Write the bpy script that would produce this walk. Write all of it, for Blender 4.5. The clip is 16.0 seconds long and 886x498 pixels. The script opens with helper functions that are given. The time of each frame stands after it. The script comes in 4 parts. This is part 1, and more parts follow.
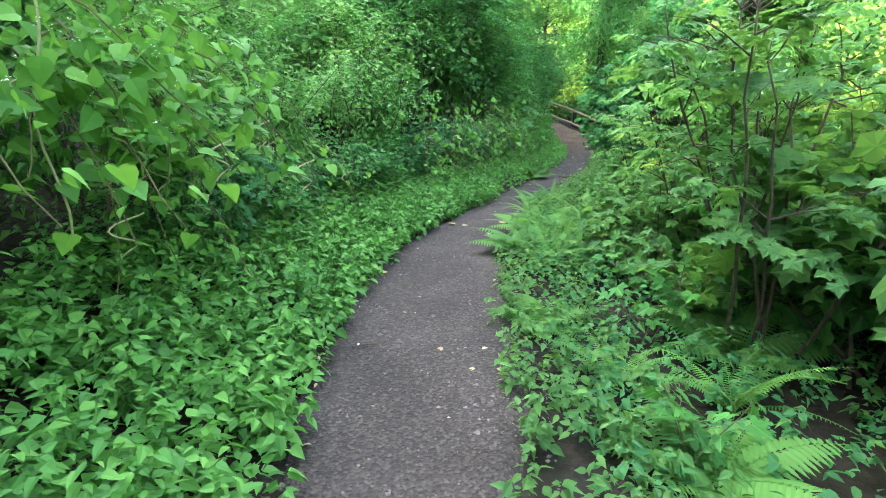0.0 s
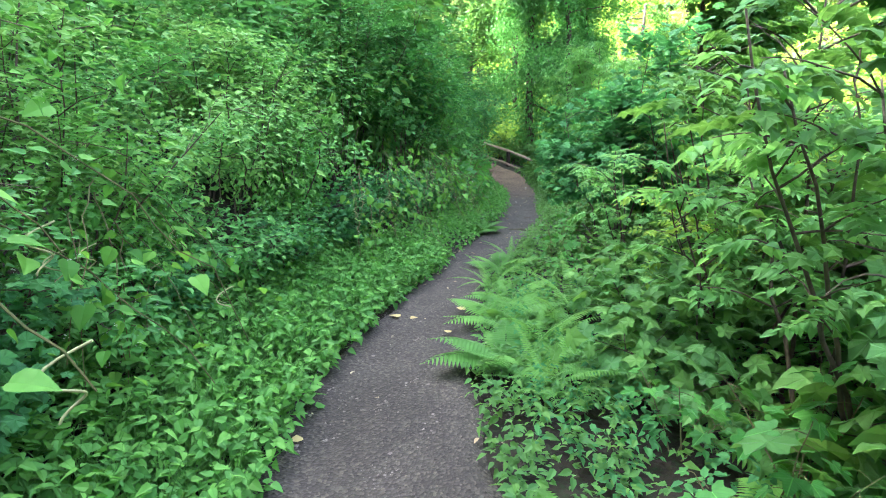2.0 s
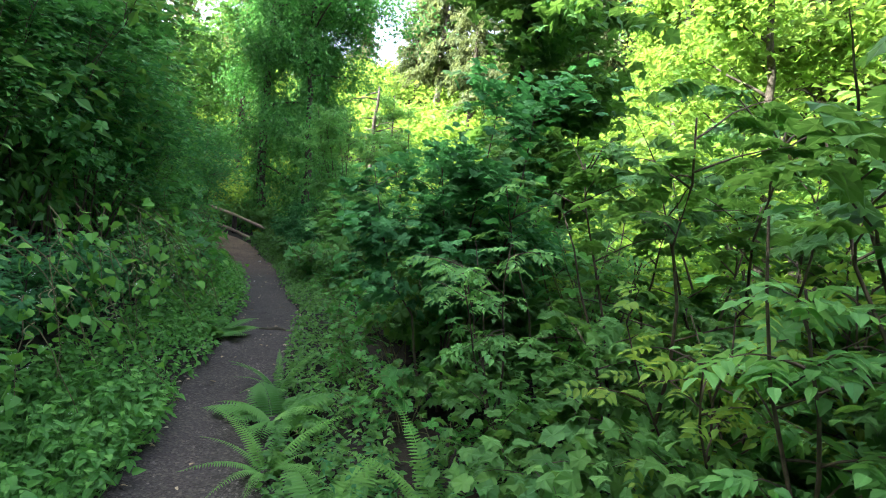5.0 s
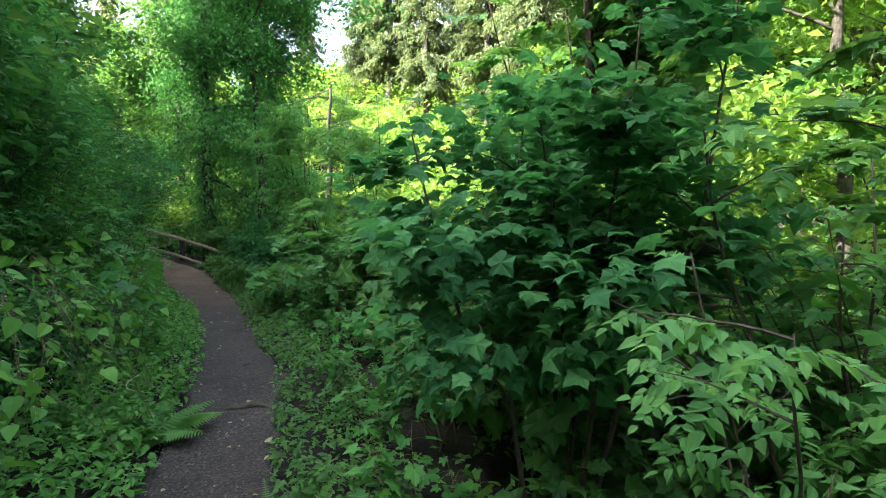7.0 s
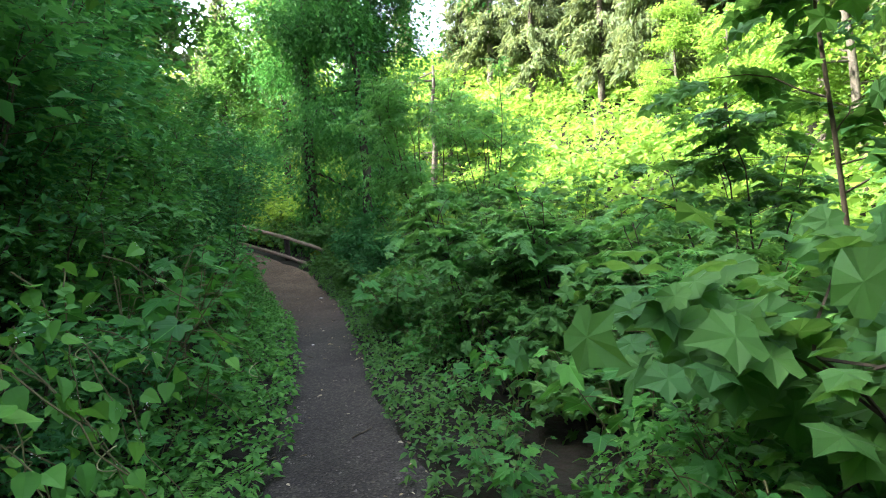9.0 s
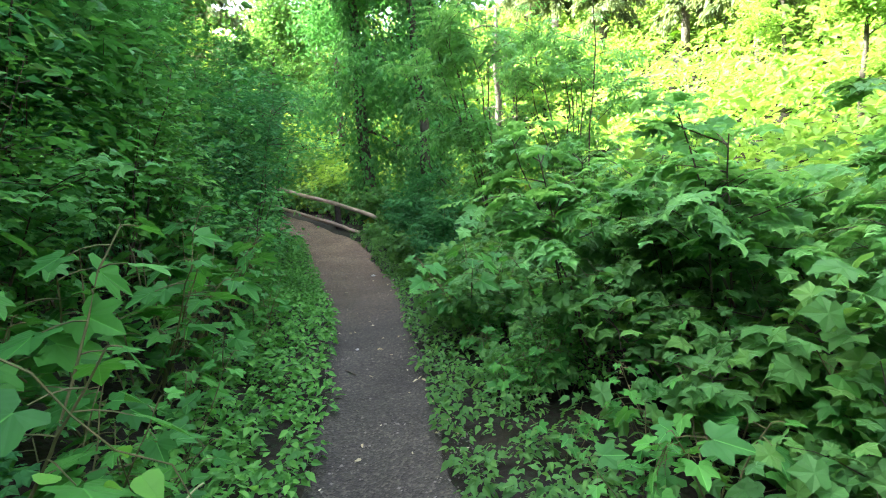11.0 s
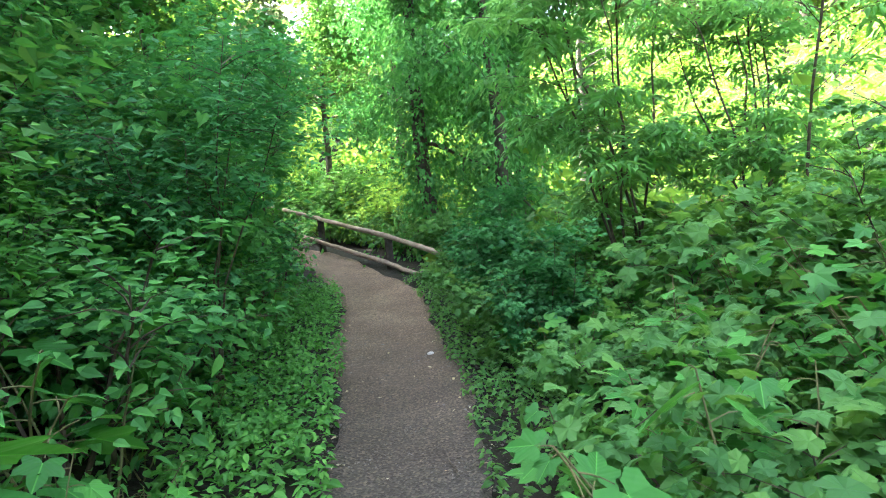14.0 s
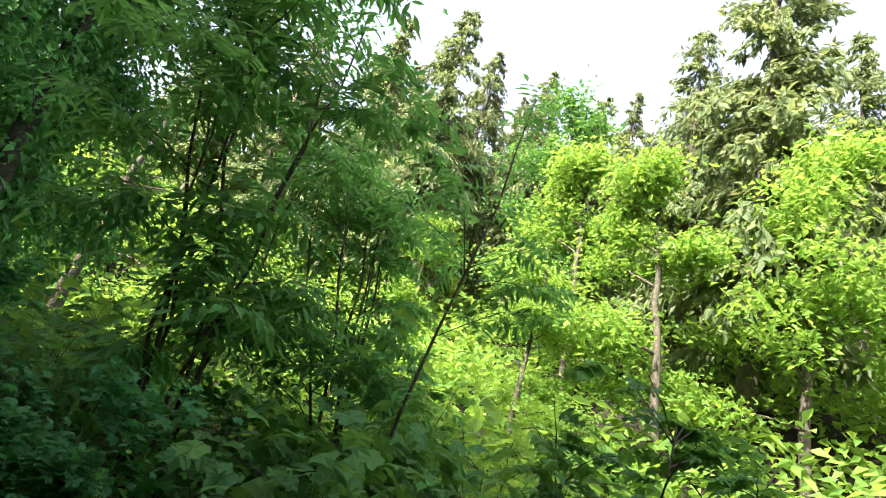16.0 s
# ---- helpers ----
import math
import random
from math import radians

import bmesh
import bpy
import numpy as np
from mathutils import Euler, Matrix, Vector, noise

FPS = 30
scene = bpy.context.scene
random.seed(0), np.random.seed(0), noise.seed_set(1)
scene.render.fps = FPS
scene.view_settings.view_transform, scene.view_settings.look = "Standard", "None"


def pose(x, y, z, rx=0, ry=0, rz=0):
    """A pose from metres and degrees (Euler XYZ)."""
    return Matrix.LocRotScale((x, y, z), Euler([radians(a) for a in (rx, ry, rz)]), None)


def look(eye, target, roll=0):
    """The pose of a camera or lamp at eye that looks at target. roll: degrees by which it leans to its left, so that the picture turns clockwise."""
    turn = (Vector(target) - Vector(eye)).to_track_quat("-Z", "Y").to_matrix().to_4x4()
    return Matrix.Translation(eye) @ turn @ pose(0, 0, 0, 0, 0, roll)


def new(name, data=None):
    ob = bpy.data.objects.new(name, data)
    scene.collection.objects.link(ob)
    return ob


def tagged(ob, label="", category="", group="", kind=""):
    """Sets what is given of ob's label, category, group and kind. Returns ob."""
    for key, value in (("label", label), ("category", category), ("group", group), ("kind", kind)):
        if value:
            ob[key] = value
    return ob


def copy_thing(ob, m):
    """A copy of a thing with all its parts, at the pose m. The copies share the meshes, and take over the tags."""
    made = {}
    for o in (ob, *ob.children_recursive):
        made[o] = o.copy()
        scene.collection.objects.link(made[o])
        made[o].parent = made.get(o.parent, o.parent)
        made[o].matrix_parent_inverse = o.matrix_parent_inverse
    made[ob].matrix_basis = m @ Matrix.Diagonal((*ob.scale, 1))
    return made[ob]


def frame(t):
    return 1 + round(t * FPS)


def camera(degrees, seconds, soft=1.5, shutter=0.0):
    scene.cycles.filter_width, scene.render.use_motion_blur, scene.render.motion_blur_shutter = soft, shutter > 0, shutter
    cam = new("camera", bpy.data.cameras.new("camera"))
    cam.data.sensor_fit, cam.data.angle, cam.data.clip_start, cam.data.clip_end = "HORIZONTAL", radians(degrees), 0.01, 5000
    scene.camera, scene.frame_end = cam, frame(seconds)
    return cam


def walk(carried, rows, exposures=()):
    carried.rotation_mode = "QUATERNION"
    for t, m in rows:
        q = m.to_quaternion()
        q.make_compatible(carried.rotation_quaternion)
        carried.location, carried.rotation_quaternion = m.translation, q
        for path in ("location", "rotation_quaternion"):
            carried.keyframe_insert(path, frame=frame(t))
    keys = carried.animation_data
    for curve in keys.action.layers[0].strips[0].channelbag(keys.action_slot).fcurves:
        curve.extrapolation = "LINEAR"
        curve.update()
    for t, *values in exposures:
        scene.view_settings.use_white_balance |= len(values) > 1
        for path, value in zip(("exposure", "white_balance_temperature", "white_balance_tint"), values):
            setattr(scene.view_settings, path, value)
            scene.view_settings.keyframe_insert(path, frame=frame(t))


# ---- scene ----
cam = camera(79.1, 16.0, soft=1.1)
PATH = [
    (0.0, pose(-0.043, -0.112, 1.470, 75.15, -1.64, -0.77)),
    (0.5, pose(-0.028, 0.356, 1.548, 76.31, -0.93, -2.61)),
    (1.0, pose(-0.061, 0.834, 1.597, 77.34, -0.39, -4.67)),
    (1.5, pose(-0.032, 1.340, 1.617, 78.04, -0.05, -5.71)),
    (2.0, pose(-0.076, 1.762, 1.626, 79.21, -0.11, -8.41)),
    (2.5, pose(-0.106, 2.127, 1.625, 81.89, -2.14, -14.38)),
    (3.0, pose(-0.100, 2.579, 1.669, 84.87, -5.38, -22.97)),
    (3.5, pose(-0.162, 3.054, 1.693, 87.43, -8.53, -32.31)),
    (4.0, pose(-0.150, 3.608, 1.636, 87.75, -8.44, -33.30)),
    (6.5, pose(0.791, 6.256, 1.659, 87.42, -0.03, -44.83)),
    (7.0, pose(0.982, 6.965, 1.667, 87.98, 0.63, -42.12)),
    (7.5, pose(1.246, 7.607, 1.670, 88.16, 1.00, -38.91)),
    (8.0, pose(1.512, 8.224, 1.671, 88.09, 1.74, -35.54)),
    (8.5, pose(1.717, 8.852, 1.697, 88.05, 2.11, -33.28)),
    (9.0, pose(1.980, 9.406, 1.730, 87.16, 2.52, -31.63)),
    (9.5, pose(2.222, 9.997, 1.700, 86.74, 2.84, -30.18)),
    (12.0, pose(3.319, 12.526, 1.713, 82.19, 4.05, -22.32)),
    (12.5, pose(3.587, 13.196, 1.691, 82.49, 4.30, -20.93)),
    (13.0, pose(3.802, 13.916, 1.668, 82.96, 4.40, -20.28)),
    (13.5, pose(4.023, 14.629, 1.660, 84.29, 4.92, -18.86)),
    (14.0, pose(4.265, 15.344, 1.669, 87.07, 5.00, -18.44)),
    (14.5, pose(4.471, 16.024, 1.686, 92.05, 2.43, -21.63)),
    (15.0, pose(4.713, 16.605, 1.662, 97.49, -4.54, -34.78)),
    (15.5, pose(4.834, 17.163, 1.648, 105.22, -12.62, -57.35)),
    (16.0, pose(4.901, 17.665, 1.554, 111.91, -15.43, -74.26)),
]
EXPOSURE = [(t_, e_, k_, q_) for t_, e_, k_, q_ in ((0.0, 4.15, 5750, 22), (2.4, 4.2, 5650, 22), (3.0, 3.9, 5600, 22), (3.5, 3.5, 5650, 22), (4.0, 3.2, 5700, 23), (7.0, 2.95, 5800, 22), (9.0, 3.15, 5800, 21), (12.5, 4.3, 5900, 16), (14.0, 4.25, 5750, 17), (15.0, 4.05, 5300, 22), (15.5, 3.35, 5700, 27), (16.0, 2.5, 6100, 25))]
walk(cam, PATH, EXPOSURE)

# ---- light ----
SUN_YAW, SUN_UP = 65.0, 40.0          # the sun stands to the left, behind conifers added on the hill for shade
world = bpy.data.worlds.new("world")
scene.world = world
world.use_nodes = True
wn = world.node_tree.nodes
sky = wn.new("ShaderNodeTexSky")
sky.sky_type, sky.sun_disc = "NISHITA", False
sky.sun_elevation, sky.sun_rotation = radians(SUN_UP), radians(-SUN_YAW)
sky.air_density, sky.dust_density, sky.ozone_density = 1.0, 7.0, 0.3
haze = wn.new("ShaderNodeHueSaturation")
haze.inputs["Saturation"].default_value = 0.6
world.node_tree.links.new(sky.outputs[0], haze.inputs["Color"])
world.node_tree.links.new(haze.outputs[0], wn["Background"].inputs[0])
wn["Background"].inputs[1].default_value = 0.15
sun = new("sun", bpy.data.lights.new("sun", "SUN"))
sun.data.energy, sun.data.angle, sun.data.color = 4.0, radians(0.6), (1.0, 0.93, 0.8)
sy, su = radians(SUN_YAW), radians(SUN_UP)
sun_way = Vector((-math.sin(sy) * math.cos(su), math.cos(sy) * math.cos(su), math.sin(su)))
sun.matrix_world = look(sun_way * 80, (0, 0, 0))

# ---- materials ----
rng = np.random.default_rng(7)


def shader(name):
    m = bpy.data.materials.new(name)
    m.use_nodes = True
    nt = m.node_tree
    return m, nt, nt.nodes["Principled BSDF"], nt.nodes["Material Output"]


def ramp(nt, source, stops):
    r = nt.nodes.new("ShaderNodeValToRGB")
    while len(r.color_ramp.elements) < len(stops):
        r.color_ramp.elements.new(0.5)
    for e, (at, col) in zip(r.color_ramp.elements, stops):
        e.position, e.color = at, (*col, 1)
    nt.links.new(source, r.inputs[0])
    return r.outputs[0]


def noise_tex(nt, scale, detail=4.0, coord="Object", rough=0.55):
    c, n = nt.nodes.new("ShaderNodeTexCoord"), nt.nodes.new("ShaderNodeTexNoise")
    n.inputs["Scale"].default_value, n.inputs["Detail"].default_value = scale, detail
    n.inputs["Roughness"].default_value = rough
    nt.links.new(c.outputs[coord], n.inputs["Vector"])
    return n.outputs[0]


def mixed(nt, a, b, fac, kind="MIX"):
    m = nt.nodes.new("ShaderNodeMix")
    m.data_type, m.blend_type = "RGBA", kind
    for sock, v in ((m.inputs[6], a), (m.inputs[7], b), (m.inputs[0], fac)):
        if isinstance(v, bpy.types.NodeSocket):
            nt.links.new(v, sock)
        else:
            sock.default_value = (*v, 1) if isinstance(v, tuple) else v
    return m.outputs[2]


def bumped(nt, bsdf, height, strength, distance):
    b = nt.nodes.new("ShaderNodeBump")
    b.inputs["Strength"].default_value, b.inputs["Distance"].default_value = strength, distance
    nt.links.new(height, b.inputs["Height"])
    nt.links.new(b.outputs[0], bsdf.inputs["Normal"])


def leaf_material(name, dark, mid, light, glow, through_share=0.27, rough=0.55, per_object=False, veins=False):
    """A leaf: glossy skin over a body that lets light through; each leaf has a tint of its own."""
    m, nt, bsdf, out = shader(name)
    if per_object:
        tint = nt.nodes.new("ShaderNodeObjectInfo").outputs["Random"]
    else:
        tint = nt.nodes.new("ShaderNodeNewGeometry").outputs["Random Per Island"]
    col = ramp(nt, tint, [(0.0, dark), (0.5, mid), (1.0, light)])
    patch = noise_tex(nt, 1.3, 3, "Object")
    col = mixed(nt, col, mixed(nt, col, light, 0.6), patch)
    if veins:
        c, sep = nt.nodes.new("ShaderNodeTexCoord"), nt.nodes.new("ShaderNodeSeparateXYZ")
        nt.links.new(c.outputs["Object"], sep.inputs[0])
        a = nt.nodes.new("ShaderNodeMath")
        a.operation = "ABSOLUTE"
        nt.links.new(sep.outputs[0], a.inputs[0])
        w = nt.nodes.new("ShaderNodeTexWave")
        w.wave_type, w.bands_direction = "BANDS", "Y"
        w.inputs["Scale"].default_value = 2.2
        w.inputs["Distortion"].default_value = 1.0
        sk = nt.nodes.new("ShaderNodeCombineXYZ")
        su_ = nt.nodes.new("ShaderNodeMath")
        su_.operation = "SUBTRACT"
        nt.links.new(sep.outputs[1], su_.inputs[0])
        nt.links.new(a.outputs[0], su_.inputs[1])
        nt.links.new(su_.outputs[0], sk.inputs[1])
        nt.links.new(sk.outputs[0], w.inputs["Vector"])
        rib = ramp(nt, a.outputs[0], [(0.0, (1, 1, 1)), (0.022, (0, 0, 0))])
        col = mixed(nt, col, tuple(min(1, 1.5 * v) for v in light), rib)
        bumped(nt, bsdf, w.outputs[0], 0.15, 0.006)
    nt.links.new(col, bsdf.inputs["Base Color"])
    bsdf.inputs["Roughness"].default_value = rough
    bsdf.inputs["Specular IOR Level"].default_value = 0.13
    tr, mix = nt.nodes.new("ShaderNodeBsdfTranslucent"), nt.nodes.new("ShaderNodeMixShader")
    nt.links.new(mixed(nt, col, glow, 0.7), tr.inputs[0])
    mix.inputs[0].default_value = through_share
    nt.links.new(bsdf.outputs[0], mix.inputs[1])
    nt.links.new(tr.outputs[0], mix.inputs[2])
    nt.links.new(mix.outputs[0], out.inputs[0])
    return m


def plain_material(name, a, b, scale, rough=0.8, bump=0.3, distance=0.01, fine=None):
    m, nt, bsdf, out = shader(name)
    n = noise_tex(nt, scale, 6)
    col = ramp(nt, n, [(0.3, a), (0.7, b)])
    if fine:
        col = mixed(nt, col, fine, ramp(nt, noise_tex(nt, scale * 9, 3), [(0.5, (0, 0, 0)), (0.72, (1, 1, 1))]))
    nt.links.new(col, bsdf.inputs["Base Color"])
    bsdf.inputs["Roughness"].default_value = rough
    bsdf.inputs["Specular IOR Level"].default_value = 0.2
    bumped(nt, bsdf, noise_tex(nt, scale * 4, 6), bump, distance)
    return m


M_NETTLE = leaf_material("nettle_leaf", (0.020, 0.090, 0.024), (0.052, 0.175, 0.036), (0.13, 0.32, 0.055), (0.18, 0.54, 0.05))
M_BUSH = leaf_material("bush_leaf", (0.024, 0.105, 0.034), (0.055, 0.19, 0.05), (0.125, 0.32, 0.07), (0.16, 0.50, 0.07))
# sunlight is put into this leaf's yellower colour and strong glow
M_SUN_TINT = leaf_material("sun_tinted_leaf", (0.05, 0.135, 0.028), (0.09, 0.20, 0.036), (0.17, 0.29, 0.045), (0.40, 0.62, 0.06), 0.5)
# paler than the other bank leaves: brightness from the light is in its colour
M_PALE = leaf_material("bank_lit_leaf", (0.055, 0.18, 0.05), (0.11, 0.28, 0.065), (0.20, 0.40, 0.09), (0.28, 0.58, 0.09))
M_ELDER = leaf_material("elder_leaf", (0.04, 0.14, 0.05), (0.075, 0.215, 0.06), (0.13, 0.31, 0.075), (0.26, 0.56, 0.09), 0.42)
M_MAPLE = leaf_material("maple_leaf", (0.0259, 0.0997, 0.0344), (0.0486, 0.147, 0.0413), (0.0918, 0.214, 0.0437), (0.227, 0.475, 0.0517), 0.33)
M_THIMBLE = leaf_material("thimbleberry_leaf", (0.014, 0.072, 0.020), (0.030, 0.130, 0.028), (0.078, 0.25, 0.040), (0.15, 0.47, 0.04), 0.27, 0.5, True, True)
M_THIMBLE_FAR = leaf_material("berry_leaf", (0.014, 0.072, 0.020), (0.030, 0.130, 0.028), (0.078, 0.25, 0.040), (0.15, 0.47, 0.04), 0.27, 0.5)
M_FERN = leaf_material("fern_frond", (0.035, 0.125, 0.032), (0.065, 0.19, 0.04), (0.12, 0.28, 0.05), (0.19, 0.44, 0.05), 0.35, 0.55, True)
M_IVY = leaf_material("ivy_leaf", (0.019, 0.088, 0.036), (0.038, 0.142, 0.047), (0.072, 0.22, 0.062), (0.11, 0.40, 0.08), 0.35, 0.65)
M_NEEDLE = leaf_material("conifer_needles", (0.035, 0.07, 0.03), (0.07, 0.115, 0.045), (0.15, 0.19, 0.07), (0.28, 0.34, 0.09), 0.38, 0.6)
M_GRASS = leaf_material("grass_blade", (0.035, 0.12, 0.03), (0.06, 0.18, 0.04), (0.11, 0.24, 0.055), (0.13, 0.36, 0.05), 0.35, 0.55)
M_VINE = leaf_material("vine_leaf", (0.035, 0.14, 0.035), (0.075, 0.23, 0.04), (0.15, 0.35, 0.05), (0.25, 0.58, 0.05), 0.33, 0.5)
M_DRYLEAF = leaf_material("dry_leaf", (0.20, 0.12, 0.05), (0.32, 0.25, 0.12), (0.45, 0.42, 0.28), (0.4, 0.3, 0.1), 0.15, 0.7)
M_DEADFERN = leaf_material("dead_fern", (0.10, 0.06, 0.03), (0.18, 0.12, 0.05), (0.30, 0.22, 0.09), (0.35, 0.25, 0.08), 0.3, 0.7)
M_PETAL = leaf_material("white_petal", (0.6, 0.62, 0.55), (0.7, 0.7, 0.62), (0.8, 0.8, 0.7), (0.7, 0.75, 0.55), 0.3, 0.6)
M_STEM = plain_material("green_stem", (0.07, 0.09, 0.03), (0.14, 0.12, 0.05), 12)
M_CANE = plain_material("brown_cane", (0.038, 0.030, 0.021), (0.105, 0.082, 0.052), 14)
M_BARK = plain_material("bark", (0.042, 0.036, 0.025), (0.12, 0.10, 0.072), 6, 0.9, 0.9, 0.03, (0.06, 0.085, 0.035))
M_FALLEN = leaf_material("yellowed_leaf", (0.30, 0.24, 0.08), (0.42, 0.36, 0.13), (0.55, 0.48, 0.22), (0.4, 0.32, 0.1), 0.12, 0.7, True)
M_PALESTONE = plain_material("pale_stone", (0.34, 0.32, 0.28), (0.55, 0.53, 0.48), 30, 0.8, 0.4, 0.003)
M_TENDRIL = plain_material("pale_tendril", (0.20, 0.23, 0.09), (0.36, 0.37, 0.18), 20)
M_PALEBARK = plain_material("pale_bark", (0.16, 0.13, 0.10), (0.34, 0.30, 0.25), 5, 0.9, 0.8, 0.03)
M_RAIL = plain_material("weathered_rail", (0.20, 0.15, 0.10), (0.36, 0.28, 0.19), 7, 0.8, 0.5, 0.01, (0.13, 0.12, 0.07))
M_POST = plain_material("dark_post", (0.02, 0.017, 0.014), (0.06, 0.05, 0.04), 9, 0.85, 0.6, 0.01)
M_STONE = plain_material("pebble", (0.035, 0.031, 0.025), (0.20, 0.18, 0.15), 9, 0.85, 0.3, 0.004)
# soil set near black: shade under the shrubs is put into its colour
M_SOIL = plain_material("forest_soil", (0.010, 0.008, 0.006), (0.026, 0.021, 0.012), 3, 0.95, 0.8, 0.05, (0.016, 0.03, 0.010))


def path_material():
    m, nt, bsdf, out = shader("trodden_path")
    c, sep = nt.nodes.new("ShaderNodeTexCoord"), nt.nodes.new("ShaderNodeSeparateXYZ")
    nt.links.new(c.outputs["Object"], sep.inputs[0])
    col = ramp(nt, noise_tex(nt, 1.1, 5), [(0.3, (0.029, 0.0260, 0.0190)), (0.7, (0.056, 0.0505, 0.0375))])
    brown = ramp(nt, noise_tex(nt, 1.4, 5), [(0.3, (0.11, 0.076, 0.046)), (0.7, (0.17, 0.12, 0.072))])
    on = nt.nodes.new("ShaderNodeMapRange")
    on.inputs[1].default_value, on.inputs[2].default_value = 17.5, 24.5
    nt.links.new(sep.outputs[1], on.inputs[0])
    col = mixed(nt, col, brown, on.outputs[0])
    v = nt.nodes.new("ShaderNodeTexVoronoi")
    v.inputs["Scale"].default_value = 62
    nt.links.new(c.outputs["Object"], v.inputs["Vector"])
    grit = ramp(nt, v.outputs["Color"], [(0.0, (0.35, 0.35, 0.34)), (0.6, (0.95, 0.95, 0.95)), (0.9, (1.9, 1.85, 1.75)), (1.0, (2.6, 2.5, 2.3))])
    col = mixed(nt, col, grit, 0.85, "MULTIPLY")
    nt.links.new(col, bsdf.inputs["Base Color"])
    bsdf.inputs["Roughness"].default_value = 0.85
    bsdf.inputs["Specular IOR Level"].default_value = 0.25
    b1, b2 = nt.nodes.new("ShaderNodeBump"), nt.nodes.new("ShaderNodeBump")
    b1.inputs["Strength"].default_value, b1.inputs["Distance"].default_value = 0.8, 0.012
    b2.inputs["Strength"].default_value, b2.inputs["Distance"].default_value = 0.6, 0.05
    nt.links.new(v.outputs["Distance"], b1.inputs["Height"])
    nt.links.new(noise_tex(nt, 5, 6), b2.inputs["Height"])
    nt.links.new(b2.outputs[0], b1.inputs["Normal"])
    nt.links.new(b1.outputs[0], bsdf.inputs["Normal"])
    return m


M_PATH = path_material()

# ---- plan: the trail's middle line, its height and half width ----
LINE = np.array([(-0.3, -14, -0.3, 0.6), (-0.2, -6, -0.2, 0.6), (-0.15, 0, -0.11, 0.56), (-0.17, 1.7, -0.1, 0.54), (-0.18, 2.6, -0.1, 0.62), (-0.1, 3.75, -0.1, 0.62), (0.08, 5.2, -0.1, 0.62),
                 (0.3, 6.1, -0.1, 0.6), (0.62, 7.1, -0.1, 0.53), (1.0, 8.0, -0.1, 0.5), (1.5, 9.1, -0.09, 0.47), (1.95, 10.2, -0.06, 0.46), (2.75, 11.9, -0.03, 0.46), (3.2, 12.8, 0.0, 0.5),
                 (3.8, 14.6, 0.0, 0.46), (4.6, 17.3, 0.0, 0.47), (5.02, 18.7, 0.0, 0.57), (5.4, 20.6, 0.02, 0.66), (5.78, 22.7, 0.1, 0.75), (6.15, 25.0, 0.30, 0.76), (6.1, 27.0, 0.58, 0.7),
                 (5.6, 29.3, 0.92, 0.66), (4.6, 31.8, 1.25, 0.65), (2.7, 34, 1.6, 0.65), (-1.5, 36.5, 2.0, 0.65), (-9, 39, 2.5, 0.65), (-20, 41, 3.0, 0.65)])


def smooth_line(rows, step=0.25):
    out = []
    for i in range(len(rows) - 1):
        p0, p1, p2, p3 = rows[max(i - 1, 0)], rows[i], rows[i + 1], rows[min(i + 2, len(rows) - 1)]
        n = max(2, int(np.linalg.norm(p2[:2] - p1[:2]) / step))
        for k in range(n):
            u = k / n
            out.append(0.5 * (2 * p1 + (p2 - p0) * u + (2 * p0 - 5 * p1 + 4 * p2 - p3) * u**2 + (3 * p1 - p0 - 3 * p2 + p3) * u**3))
    out.append(rows[-1])
    return np.array(out)


TRAIL = smooth_line(LINE)
TAN = np.gradient(TRAIL[:, :2], axis=0)
TAN /= np.linalg.norm(TAN, axis=1)[:, None]
ALONG = np.concatenate([[0], np.cumsum(np.linalg.norm(np.diff(TRAIL[:, :2], axis=0), axis=1))])


def beside(x, y):
    """For points of the plan: distance to the right of the trail's middle, its height and half width there, and the way along it."""
    p = np.stack([np.asarray(x, float).ravel(), np.asarray(y, float).ravel()], 1)
    best, idx = np.full(len(p), 1e9), np.zeros(len(p), int)
    for i0 in range(0, len(TRAIL), 40):
        d2 = ((p[:, None, :] - TRAIL[None, i0:i0 + 40, :2]) ** 2).sum(-1)
        j = d2.argmin(1)
        v = d2[np.arange(len(p)), j]
        idx, best = np.where(v < best, i0 + j, idx), np.minimum(v, best)
    off = p - TRAIL[idx, :2]
    side = off[:, 0] * TAN[idx, 1] - off[:, 1] * TAN[idx, 0]
    return np.sign(side) * np.sqrt(best), TRAIL[idx, 2], TRAIL[idx, 3], ALONG[idx]


def wave(x, y, s, k):
    return np.sin(x * s + 1.3 * k) * np.cos(y * s * 1.13 - 0.7 * k) + 0.5 * np.sin(x * s * 2.3 + y * s * 1.7 + k)


def ground_z(x, y):
    x, y = np.asarray(x, float), np.asarray(y, float)
    d, z, w, _ = beside(x, y)
    d, z, w = d.reshape(x.shape), z.reshape(x.shape), w.reshape(x.shape)
    out = np.abs(d) - w
    off = np.clip(out, 0, None)
    left = np.clip(off - 0.5, 0, None)
    right = off
    bank = np.where(d < 0, 0.10 * np.clip(off / 0.3, 0, 1) + 0.32 * left + 0.010 * left**2 * (left < 25) + 6.0 * (left >= 25),
                    0.04 * np.clip(off / 0.25, 0, 1) - 0.07 * np.clip(right, 0, 10) + 0.5 * np.clip(right - 11, 0, 45))
    bank = np.minimum(bank, 26)
    rough_ = 0.05 * wave(x, y, 1.1, 1) + 0.25 * wave(x, y, 0.23, 2) * np.clip(off / 6, 0, 1)
    return z + bank + rough_ * np.clip(off / 0.8, 0, 1)


